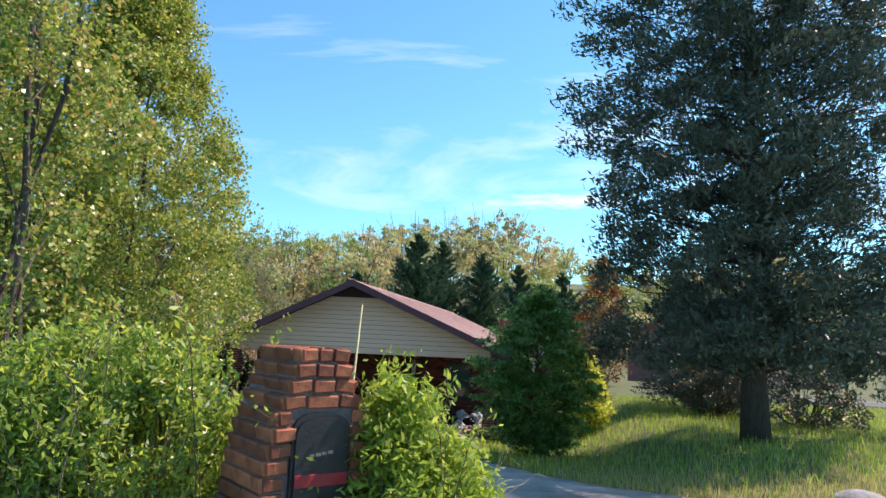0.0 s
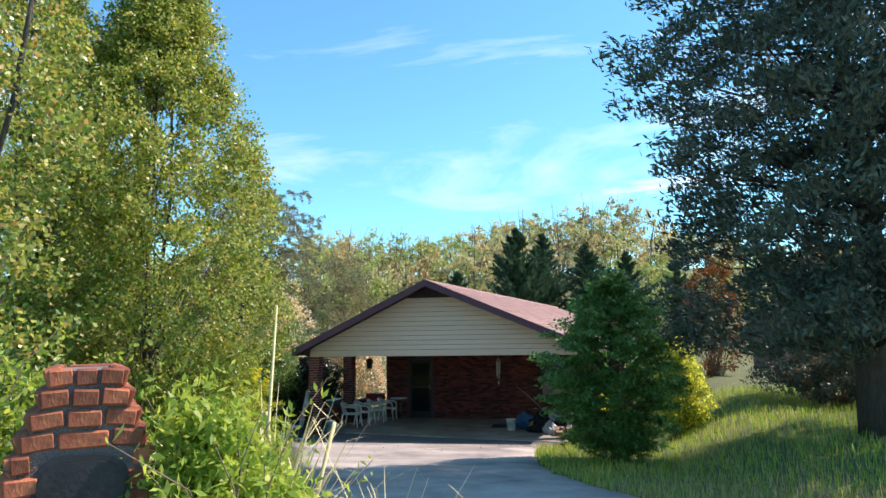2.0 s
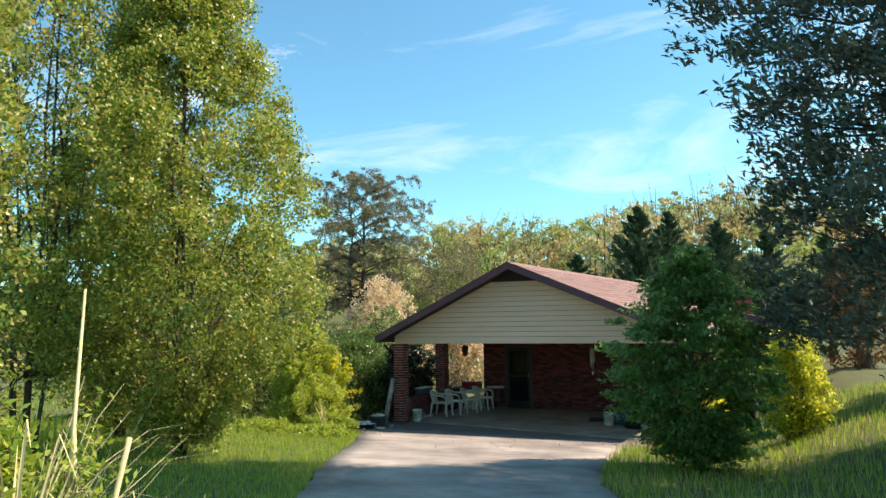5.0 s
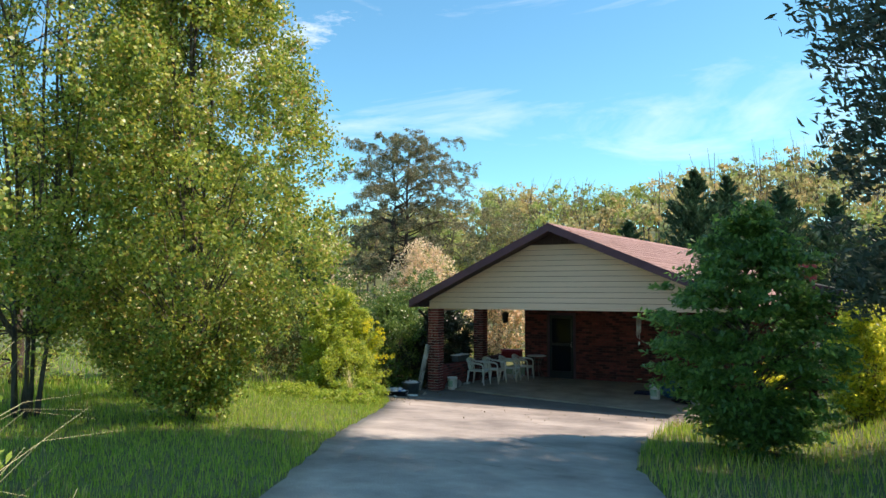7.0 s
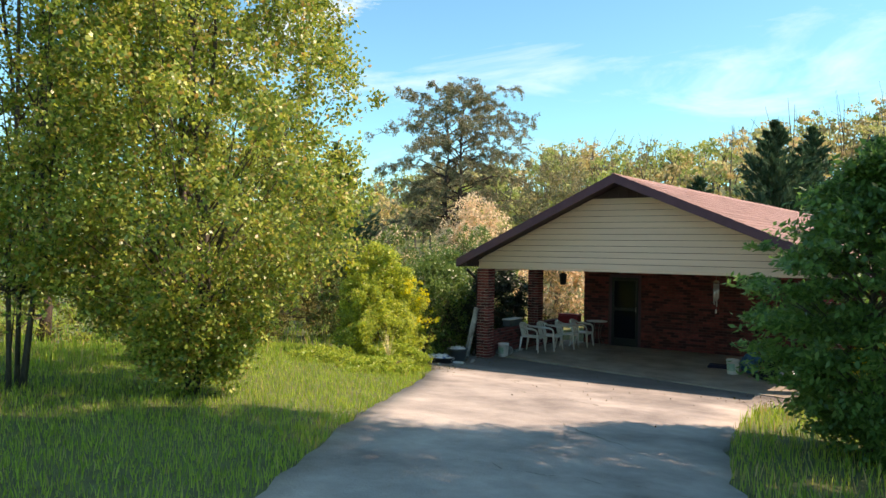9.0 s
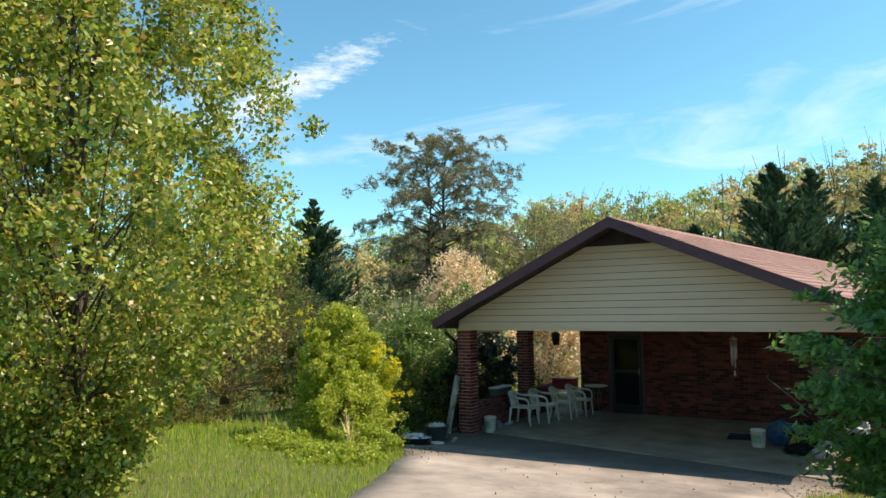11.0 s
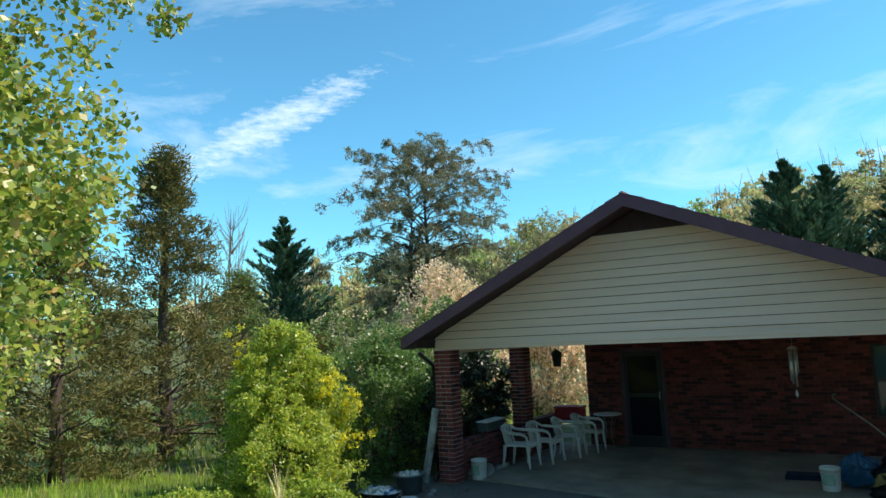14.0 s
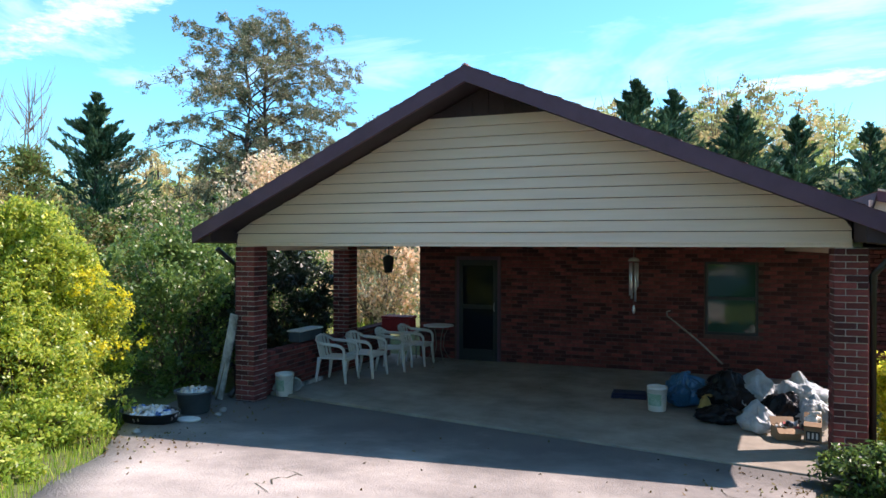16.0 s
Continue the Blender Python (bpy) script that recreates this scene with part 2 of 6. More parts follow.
L_PINE = leaf_mat("withered_pine_needles", [(0.085, 0.125, 0.07), (0.19, 0.205, 0.115), (0.36, 0.29, 0.18)], 0.25, 0.1)
L_RUST = leaf_mat("rust_leaf", [(0.14, 0.05, 0.02), (0.25, 0.10, 0.03), (0.10, 0.09, 0.03)], 0.35, 0.1)
L_WOOD_A = leaf_mat("wood_spring_green", [(0.19, 0.27, 0.075), (0.33, 0.39, 0.12), (0.46, 0.47, 0.17)], 0.3, 0.1)
L_WOOD_B = leaf_mat("wood_yellow", [(0.36, 0.34, 0.14), (0.56, 0.47, 0.20), (0.54, 0.38, 0.20)], 0.3, 0.1)
L_WOOD_D = leaf_mat("wood_pale_cream_green", [(0.33, 0.37, 0.15), (0.48, 0.48, 0.21), (0.56, 0.50, 0.27)], 0.3, 0.1)
L_WOOD_C = leaf_mat("wood_dull_olive", [(0.155, 0.174, 0.071), (0.265, 0.245, 0.106), (0.332, 0.265, 0.143)], 0.3, 0.1)
L_GRASS = leaf_mat("grass_blade", [(0.12, 0.245, 0.032), (0.25, 0.39, 0.058), (0.41, 0.49, 0.09)], 0.45, 0.4)
L_DRYGRASS = leaf_mat("dry_grass_blade", [(0.36, 0.29, 0.11), (0.58, 0.47, 0.23), (0.22, 0.25, 0.055)], 0.35, 0.1)

# ---- helpers of this scene ----
RNG = np.random.default_rng(7)


def part(name, bm, material, parent=None, label=""):
    me = bpy.data.meshes.new(name)
    bm.to_mesh(me)
    bm.free()
    return mesh_part(name, me, material, parent, label)


def mesh_part(name, me, material, parent=None, label=""):
    if material is not None and not me.materials:
        me.materials.append(material)
    ob = new(name, me)
    if parent is not None:
        ob.parent = parent
    if label:
        tagged(ob, label)
    return ob


def box_into(bm, x0, y0, z0, x1, y1, z1, bevel=0.0, m=None):
    r = bmesh.ops.create_cube(bm, size=1.0)
    vs = r["verts"]
    bmesh.ops.scale(bm, vec=(x1 - x0, y1 - y0, z1 - z0), verts=vs)
    bmesh.ops.translate(bm, vec=((x0 + x1) / 2, (y0 + y1) / 2, (z0 + z1) / 2), verts=vs)
    if bevel:
        es = list({e for v in vs for e in v.link_edges})
        vs = list({v for f in bmesh.ops.bevel(bm, geom=es, offset=bevel, segments=2, affect="EDGES", profile=0.5)["faces"] for v in f.verts} | {v for v in vs if v.is_valid})
    if m is not None:
        bmesh.ops.transform(bm, matrix=m, verts=vs)
    return vs


def box(name, x0, y0, z0, x1, y1, z1, material, parent=None, bevel=0.004, label="", m=None):
    bm = bmesh.new()
    box_into(bm, x0, y0, z0, x1, y1, z1, bevel, m)
    return part(name, bm, material, parent, label)


def prism(name, pts, y0, y1, material, parent=None, label=""):
    """A solid with the outline pts (x, z), from y0 to y1."""
    bm = bmesh.new()
    a = [bm.verts.new((x, y0, z)) for x, z in pts]
    b = [bm.verts.new((x, y1, z)) for x, z in pts]
    bm.faces.new(a)
    bm.faces.new(b[::-1])
    for i in range(len(pts)):
        j = (i + 1) % len(pts)
        bm.faces.new((a[j], a[i], b[i], b[j]))
    bmesh.ops.recalc_face_normals(bm, faces=bm.faces)
    return part(name, bm, material, parent, label)


def tube_into(bm, pts, radii, sides=7, cap=True):
    """A tapered tube along pts."""
    pts = [Vector(p) for p in pts]
    rings = []
    for i, p in enumerate(pts):
        d = (pts[min(i + 1, len(pts) - 1)] - pts[max(i - 1, 0)])
        d = d.normalized() if d.length > 1e-6 else Vector((0, 0, 1))
        u = d.orthogonal().normalized()
        w = d.cross(u)
        rings.append([bm.verts.new(p + (u * math.cos(a) + w * math.sin(a)) * radii[i]) for a in [2 * math.pi * k / sides for k in range(sides)]])
    for r0, r1 in zip(rings, rings[1:]):
        # match the starts of the rings
        best = min(range(sides), key=lambda s: (r0[0].co - r1[s].co).length)
        for k in range(sides):
            bm.faces.new((r0[k], r0[(k + 1) % sides], r1[(k + 1 + best) % sides], r1[(k + best) % sides]))
    if cap:
        bm.faces.new(rings[0][::-1])
        bm.faces.new(rings[-1])
    for f in bm.faces:
        f.smooth = True


def lathe_into(bm, profile, sides=20, m=None):
    """A turned body from (radius, z) pairs."""
    rings = [[bm.verts.new((r * math.cos(2 * math.pi * k / sides), r * math.sin(2 * math.pi * k / sides), z)) for k in range(sides)] for r, z in profile]
    for r0, r1 in zip(rings, rings[1:]):
        for k in range(sides):
            f = bm.faces.new((r0[k], r0[(k + 1) % sides], r1[(k + 1) % sides], r1[k]))
            f.smooth = True
    bm.faces.new(rings[0][::-1])
    bm.faces.new(rings[-1])
    if m is not None:
        bmesh.ops.transform(bm, matrix=m, verts=[v for r in rings for v in r])


def empty(name, x=0, y=0, z=0, rz=0.0):
    e = new(name)
    e.matrix_world = pose(x, y, z, 0, 0, rz)
    return e


def quads_mesh(name, verts, n_quads, mats, mat_index=None):
    me = bpy.data.meshes.new(name)
    me.vertices.add(n_quads * 4)
    me.vertices.foreach_set("co", verts.astype(np.float32).ravel())
    me.loops.add(n_quads * 4)
    me.loops.foreach_set("vertex_index", np.arange(n_quads * 4, dtype=np.int32))
    me.polygons.add(n_quads)
    me.polygons.foreach_set("loop_start", np.arange(n_quads, dtype=np.int32) * 4)
    for m in mats:
        me.materials.append(m)
    if mat_index is not None:
        me.polygons.foreach_set("material_index", mat_index.astype(np.int32))
    me.update(calc_edges=True)
    return me


def unit(v):
    return v / (np.linalg.norm(v, axis=1, keepdims=True) + 1e-9)


def leaf_verts(c, length, width, droop=0.0, out=None, flat=0.0):
    """Pointed, slightly folded leaves at the centres c."""
    n = len(c)
    u = RNG.normal(size=(n, 3))
    if out is not None:
        u = unit(u) + out
    u[:, 2] -= droop
    u = unit(u)
    r = RNG.normal(size=(n, 3))
    r[:, 2] += flat
    v = unit(np.cross(u, r))
    w = np.cross(u, v)
    ln = (length * RNG.uniform(0.65, 1.25, (n, 1)))
    wd = width / length * ln
    fold = w * wd * 0.18
    verts = np.stack([c - u * ln * 0.5, c + v * wd * 0.5 + fold - u * ln * 0.05, c + u * ln * 0.5, c - v * wd * 0.5 + fold - u * ln * 0.05], 1)
    return verts.reshape(-1, 3)


def foliage(name, centres, length, width, mats, parent=None, droop=0.1, flat=0.4, out=None, label="", weights=None):
    n = len(centres)
    idx = RNG.choice(len(mats), n, p=weights) if len(mats) > 1 else None
    return mesh_part(name, quads_mesh(name, leaf_verts(centres, length, width, droop, out, flat), n, mats, idx), None, parent, label)


def clumps(centres, radii, per, squash=0.8, shell=0.35):
    """Leaf places: per leaves round each clump centre."""
    out = []
    for c, r in zip(centres, radii):
        d = unit(RNG.normal(size=(per, 3)))
        rr = r * (shell + (1 - shell) * RNG.random((per, 1)) ** 0.6) * RNG.uniform(0.6, 1.15, (per, 1))
        p = d * rr
        p[:, 2] *= squash
        out.append(p + c)
    return np.concatenate(out)


def envelope_points(n, z0, z1, radius_at, inner=0.35, lump=0.18, seed=0):
    """Clump centres inside a crown whose radius at relative height h is radius_at(h), biased outwards."""
    g = np.random.default_rng(seed)
    h = g.random(n)
    a = g.random(n) * 2 * math.pi
    rad = np.array([radius_at(x) for x in h])
    lob = 1 + lump * np.sin(a * 3 + h * 9) + lump * 0.7 * np.sin(a * 5 - h * 14 + 1.3)
    r = rad * lob * (inner + (1 - inner) * np.sqrt(g.random(n)))
    return np.stack([r * np.cos(a), r * np.sin(a), z0 + h * (z1 - z0)], 1)


def wander(a, b, steps, amount, g):
    a, b = np.array(a, float), np.array(b, float)
    pts = [a + (b - a) * t for t in np.linspace(0, 1, steps)]
    for k in range(1, steps - 1):
        pts[k] = pts[k] + g.normal(size=3) * amount
    return pts


def smooth(x, a, b):
    t = np.clip((x - a) / (b - a), 0, 1)
    return t * t * (3 - 2 * t)


# ---- ground ----
PROF_Y = [-60, -20, -16, -14, -11.5, -9, -7, -2.3, -1.0, 5, 20, 40, 60, 85, 130, 300]
PROF_Z = [1.08, 1.08, 1.08, 1.05, 0.95, 0.75, 0.55, 0.12, 0.0, -0.12, -0.2, 0.8, 3.5, 10.0, 16, 18]


def gz(x, y):
    b = np.interp(y, PROF_Y, PROF_Z)
    k = smooth(x, 8.3, 11.5) * (1 - smooth(y, 14, 26))
    return b + k * np.maximum(1.08 - b, 0) - smooth(-x, 3, 12) * 0.3 * smooth(y, -12, -4) * (1 - smooth(y, 10, 30))


LEFT_EDGE = [(-0.35, 0.75), (-0.75, -0.35), (-0.7, -1.2), (0.0, -2.1), (0.7, -2.95), (1.55, -4.5), (2.15, -5.8), (2.6, -6.75), (3.35, -8.25), (4.15, -9.8), (4.8, -11.0), (5.5, -12.3), (6.1, -13.5), (6.5, -14.9), (6.7, -16.2), (6.2, -17.2)]
RIGHT_EDGE = [(7.6, 0.75), (7.4, -0.35), (6.9, -1.2), (6.5, -2.1), (6.5, -2.95), (6.57, -4.5), (6.75, -5.8), (6.9, -6.75), (7.2, -8.25), (7.8, -9.6), (8.5, -10.8), (9.4, -11.7), (10.6, -12.3), (12.2, -13.0), (14.5, -14.2), (18.5, -17.2)]


def in_drive(x, y):
    ly = [p[1] for p in LEFT_EDGE][::-1]
    return (y < 0.7) & (y > -26) & (x > np.interp(y, ly, [p[0] for p in LEFT_EDGE][::-1])) & (x < np.interp(y, [p[1] for p in RIGHT_EDGE][::-1], [p[0] for p in RIGHT_EDGE][::-1]))


def sheet(name, xs, ys, lift, material):
    gx, gy = np.meshgrid(xs, ys)
    z = gz(gx, gy) + lift(gx, gy)
    nx, ny = len(xs), len(ys)
    faces = [(j * nx + i, j * nx + i + 1, (j + 1) * nx + i + 1, (j + 1) * nx + i) for j in range(ny - 1) for i in range(nx - 1)]
    me = bpy.data.meshes.new(name)
    me.from_pydata(np.stack([gx, gy, z], -1).reshape(-1, 3).tolist(), [], faces)
    me.polygons.foreach_set("use_smooth", [True] * len(faces))
    return mesh_part(name, me, material)


xs = np.unique(np.concatenate([np.linspace(-900, -40, 12), np.arange(-40, 40.1, 0.8), np.linspace(40, 900, 12)]))
ys = np.unique(np.concatenate([np.linspace(-600, -30, 8), np.arange(-30, 30.1, 0.5), np.arange(30, 140, 5), np.linspace(140, 1500, 10)]))
ground = sheet("ground", xs, ys, lambda x, y: -0.06 * in_drive(x, y) - 0.08 * ((x > -0.3) & (x < 8.4) & (y > -0.3)), M_GROUND)
tagged(ground, "grassy sloping ground with bare soil and thatch", "ground", kind="structure")


def strip(name, left, right, cols, lift, material, sub=4):
    bm = bmesh.new()
    L, R = [], []
    for e, o in ((left, L), (right, R)):
        for (ax, ay), (bx, by) in zip(e, e[1:]):
            for k in range(sub):
                o.append((ax + (bx - ax) * k / sub, ay + (by - ay) * k / sub))
        o.append(e[-1])
    g = np.random.default_rng(3)
    rows = []
    for (ax, ay), (bx, by) in zip(L, R):
        ja, jb = g.normal(0, 0.03, 2)
        row = []
        for c in range(cols + 1):
            x, y = ax + ja + (bx + jb - ax - ja) * c / cols, ay + (by - ay) * c / cols
            row.append(bm.verts.new((x, y, float(gz(x, y)) + lift)))
        rows.append(row)
    for r0, r1 in zip(rows, rows[1:]):
        for c in range(cols):
            f = bm.faces.new((r0[c], r1[c], r1[c + 1], r0[c + 1]))
            f.smooth = True
    edge = [e for e in bm.edges if e.is_boundary]
    ret = bmesh.ops.extrude_edge_only(bm, edges=edge)
    bmesh.ops.translate(bm, vec=(0, 0, -0.12), verts=[v for v in ret["geom"] if isinstance(v, bmesh.types.BMVert)])
    bmesh.ops.recalc_face_normals(bm, faces=bm.faces)
    return part(name, bm, material)


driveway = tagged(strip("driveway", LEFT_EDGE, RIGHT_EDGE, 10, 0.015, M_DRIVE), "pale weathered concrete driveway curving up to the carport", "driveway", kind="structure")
bm = bmesh.new()
box_into(bm, -80, -25.5, 0.98, 80, -17.2, 1.098)
tagged(part("road", bm, M_ROAD), "grey asphalt lane past the driveway", "road", kind="structure")

# ---- house ----
W, D, LINTEL = 7.33, 4.6, 2.15
RX, RZ, PITCH_L, PITCH_R, OVER = 3.46, 4.12, 0.483, 0.422, 0.60
EAVE_L, EAVE_R = -0.26, 7.84
house = tagged(empty("house"), "red brick house with a gabled carport and tan siding", "house")


def roof_z(x):
    return RZ - (PITCH_L * (RX - x) if x < RX else PITCH_R * (x - RX))


SKEW = 0.12


def skew(ob):
    """The house runs back at a slight angle to the carport's front."""
    for v in ob.data.vertices:
        v.co.x += SKEW * max(0.0, v.co.y)
    return ob


def roof_plane(name, x_ridge, z_ridge, x_eave, z_eave, y0, y1, courses, parent):
    """A roof slope as lapped shingle courses."""
    bm = bmesh.new()
    n = Vector((z_ridge - z_eave, 0, x_eave - x_ridge))
    if n.z < 0:
        n = -n
    n.normalize()
    for k in range(courses):
        t0, t1 = k / courses, (k + 1.35) / courses
        t1 = min(t1, 1.01)
        g = np.random.default_rng(k)
        y = y0 - 0.03
        while y < y1:
            w = 0.95
            ye = min(y + w, y1)
            a = Vector((x_ridge + (x_eave - x_ridge) * t0, 0, z_ridge + (z_eave - z_ridge) * t0)) + n * 0.004
            b = Vector((x_ridge + (x_eave - x_ridge) * t1, 0, z_ridge + (z_eave - z_ridge) * t1)) + n * (0.018 + g.random() * 0.006)
            lo = n * 0.008
            vs = [bm.verts.new(p) for p in ((a.x, y, a.z), (a.x, ye, a.z), (b.x, ye - 0.004, b.z), (b.x, y + 0.004, b.z))]
            bm.faces.new(vs)
            q = [bm.verts.new(vs[2].co - lo), bm.verts.new(vs[3].co - lo)]
            bm.faces.new((vs[3], vs[2], q[0], q[1]))
            y = ye
    bmesh.ops.recalc_face_normals(bm, faces=bm.faces)
    for f in bm.faces:
        if f.normal.dot(n) < -0.2:
            f.normal_flip()
    return part(name, bm, M_SHINGLE, parent)


ROOF_BACK = 19.0
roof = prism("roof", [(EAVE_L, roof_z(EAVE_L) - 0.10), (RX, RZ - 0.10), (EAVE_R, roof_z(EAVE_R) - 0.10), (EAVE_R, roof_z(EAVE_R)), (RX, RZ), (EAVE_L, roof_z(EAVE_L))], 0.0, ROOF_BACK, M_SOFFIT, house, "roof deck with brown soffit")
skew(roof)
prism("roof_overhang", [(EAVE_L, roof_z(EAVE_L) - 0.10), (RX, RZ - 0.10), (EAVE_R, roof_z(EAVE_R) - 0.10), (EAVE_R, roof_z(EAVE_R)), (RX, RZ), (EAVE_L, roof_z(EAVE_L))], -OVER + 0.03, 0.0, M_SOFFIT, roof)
skew(roof_plane("shingles", RX, RZ, EAVE_L - 0.02, roof_z(EAVE_L - 0.02), -OVER, ROOF_BACK, 22, roof))
skew(roof_plane("shingles", RX, RZ, EAVE_R + 0.02, roof_z(EAVE_R + 0.02), -OVER, ROOF_BACK, 22, roof))
bm = bmesh.new()
tube_into(bm, [(RX, -OVER - 0.02, RZ - 0.012), (RX, 0.0, RZ - 0.012), (RX, ROOF_BACK, RZ - 0.012)], [0.045] * 3, 8)
skew(part("ridge_cap", bm, M_SHINGLE, roof))
FD = 0.17
for x_e, nm in ((EAVE_L, "fascia"), (EAVE_R, "fascia")):
    prism(nm, [(RX, RZ + 0.012), (x_e, roof_z(x_e) + 0.012), (x_e, roof_z(x_e) - FD), (RX, RZ - FD)], -OVER - 0.025, -OVER + 0.03, M_TRIM, house, "dark brown rake board")
    s = -1 if x_e < RX else 1
    for ya, yb in ((-OVER, 0.0), (0.0, ROOF_BACK)):
        skew(box("eave_fascia", min(x_e, x_e + s * 0.025), ya, roof_z(x_e) - 0.17, max(x_e, x_e + s * 0.025), yb, roof_z(x_e) - 0.004, M_TRIM, house, 0))
    # boxed eave end and level soffit
    inner = -0.02 if s < 0 else W + 0.02
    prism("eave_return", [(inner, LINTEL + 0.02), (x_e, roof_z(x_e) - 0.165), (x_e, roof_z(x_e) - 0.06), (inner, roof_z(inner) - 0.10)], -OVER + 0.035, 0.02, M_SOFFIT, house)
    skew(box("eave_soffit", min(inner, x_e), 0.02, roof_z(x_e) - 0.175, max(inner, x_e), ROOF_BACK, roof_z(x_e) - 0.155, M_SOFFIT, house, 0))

# gable wall: siding boards over a dark sheathing
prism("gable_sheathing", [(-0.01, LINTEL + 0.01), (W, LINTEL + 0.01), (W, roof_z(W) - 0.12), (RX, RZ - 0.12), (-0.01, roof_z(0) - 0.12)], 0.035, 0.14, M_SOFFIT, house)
BOARD, TOP_Z = 0.127, 3.68
siding = prism("siding", [(-0.01, LINTEL), (W, LINTEL), (W, LINTEL + 0.05), (-0.01, LINTEL + 0.05)], -0.012, 0.034, M_SIDING, house, "tan horizontal lap siding")
k = 0
while LINTEL + k * BOARD < TOP_Z - 0.02:
    z0, z1 = LINTEL + k * BOARD, min(LINTEL + (k + 1) * BOARD, TOP_Z)
    # gap bares the dark sheathing to draw each board's lap shadow
    z0 += 0.009
    prof = [(0.034, z0), (-0.030, z0), (-0.031, z0 + 0.010), (-0.004, z1 - 0.012), (-0.001, z1 + 0.001), (0.034, z1 + 0.001)]
    bm = bmesh.new()
    a = [bm.verts.new((max(-0.01, RX - (RZ - 0.12 - z) / PITCH_L), y, z)) for y, z in prof]
    b = [bm.verts.new((min(W, RX + (RZ - 0.12 - z) / PITCH_R), y, z)) for y, z in prof]
    bm.faces.new(a)
    bm.faces.new(b[::-1])
    for i in range(len(prof)):
        j = (i + 1) % len(prof)
        bm.faces.new((a[j], a[i], b[i], b[j]))
    bmesh.ops.recalc_face_normals(bm, faces=bm.faces)
    part("board", bm, M_SIDING, siding)
    k += 1
# dark louvred vent under the ridge
vent = prism("gable_vent", [(RX - (RZ - 0.12 - TOP_Z) / PITCH_L, TOP_Z), (RX + (RZ - 0.12 - TOP_Z) / PITCH_R, TOP_Z), (RX, RZ - 0.12)], 0.012, 0.034, M_SOFFIT, house, "dark triangular vent boards under the ridge")
for j in range(7):
    x = RX - 0.6 + 0.2 * j
    box("vent_board", x - 0.085, -0.004, TOP_Z, x + 0.09, 0.011, max(TOP_Z + 0.06, roof_z(x + math.copysign(0.09, x - RX)) - 0.14), M_SOFFIT, vent, 0)
# carport ceiling and headers
box("header_trim", -0.02, -0.02, LINTEL - 0.035, W, 0.12, LINTEL - 0.002, M_SIDING, house, 0.003, "tan header trim")
box("side_header", -0.03, 0.14, LINTEL - 0.10, 0.22, D, LINTEL + 0.05, M_SIDING, house, 0.003)
box("side_header", W - 0.12, 0.14, LINTEL - 0.10, W + 0.13, D, LINTEL + 0.05, M_SIDING, house, 0.003)
box("carport_ceiling", 0.22, 0.14, LINTEL + 0.03, W - 0.12, D, LINTEL + 0.06, M_SIDING, house, 0)
# slab
bm = bmesh.new()
vs = box_into(bm, -0.25, -0.30, -0.14, W + 0.3, D + 0.2, 0.03, 0.01)
for v in vs:
    if v.co.y > 1:
        v.co.z -= 0.08
    else:
        v.co.y += 0.88 - 0.19 * (v.co.x + 0.25)
tagged(part("carport_slab", bm, M_SLAB), "smooth stained concrete carport floor slab", "floor", kind="structure")
# main block of the house behind the carport (the bricks of its front come last)
main_wall = prism("main_wall", [(0.78, -0.3), (W + 0.3, -0.3), (W + 0.3, 2.1), (W, 2.16), (0.78, 2.16)], D + 0.012, ROOF_BACK - 0.6, M_MORTAR, house, "red brick house walls")
for v in main_wall.data.vertices:
    v.co.x += SKEW * (v.co.y - D - 0.012)
# side wing with a porch roof in front of it
WY, WL, WR = 3.2, (8.22, 2.88), (10.36, 2.39)
prism("wing_wall", [(8.75, -0.3), (10.35, -0.3), (10.35, 2.25), (8.75, 2.62)], 4.65, 13.0, M_BRICK_J, house, "brick side wing")
wing = prism("wing_roof", [(8.02, 2.13), (WL[0], WL[1] - 0.09), (WR[0], WR[1] - 0.09), WR, WL, (8.02, 2.2)], WY + 0.03, 13.3, M_SOFFIT, house)
roof_plane("shingles", WL[0], WL[1] + 0.01, WR[0] + 0.02, WR[1] + 0.005, WY, 13.3, 12, wing)
prism("wing_gable", [(8.14, 2.22), (10.05, 2.22), (10.05, WR[1] - 0.05), (8.14, WL[1] - 0.10)], WY + 0.10, WY + 0.16, M_SIDING, house, "tan boarded end of the porch roof")
prism("wing_fascia", [(WL[0], WL[1] + 0.015), (WR[0] + 0.01, WR[1] + 0.01), (WR[0] + 0.01, WR[1] - 0.13), (WL[0], WL[1] - 0.125)], WY - 0.005, WY + 0.027, M_TRIM, house)
prism("drip_edge", [(WL[0], WL[1] + 0.045), (WR[0] + 0.03, WR[1] + 0.03), (WR[0] + 0.03, WR[1] + 0.005), (WL[0], WL[1] + 0.018)], WY - 0.03, WY - 0.007, M_SIDING, house)
box("porch_beam", 8.14, WY + 0.17, 2.10, 10.1, WY + 0.29, 2.22, M_TRIM, house, 0.004)
for px in (8.85, 10.0):
    box("porch_post", px - 0.045, WY + 0.18, 0.1, px + 0.045, WY + 0.27, 2.10, M_SIDING, house, 0.006, "pale wooden porch post")
chimney = box("chimney", 8.17, 15.6, 2.3, 8.80, 16.2, 3.86, M_BRICK_J, house, 0.008, "square red brick chimney")
box("chimney_cap", 8.12, 15.55, 3.86, 8.85, 16.25, 3.93, M_MORTAR, chimney, 0.008)


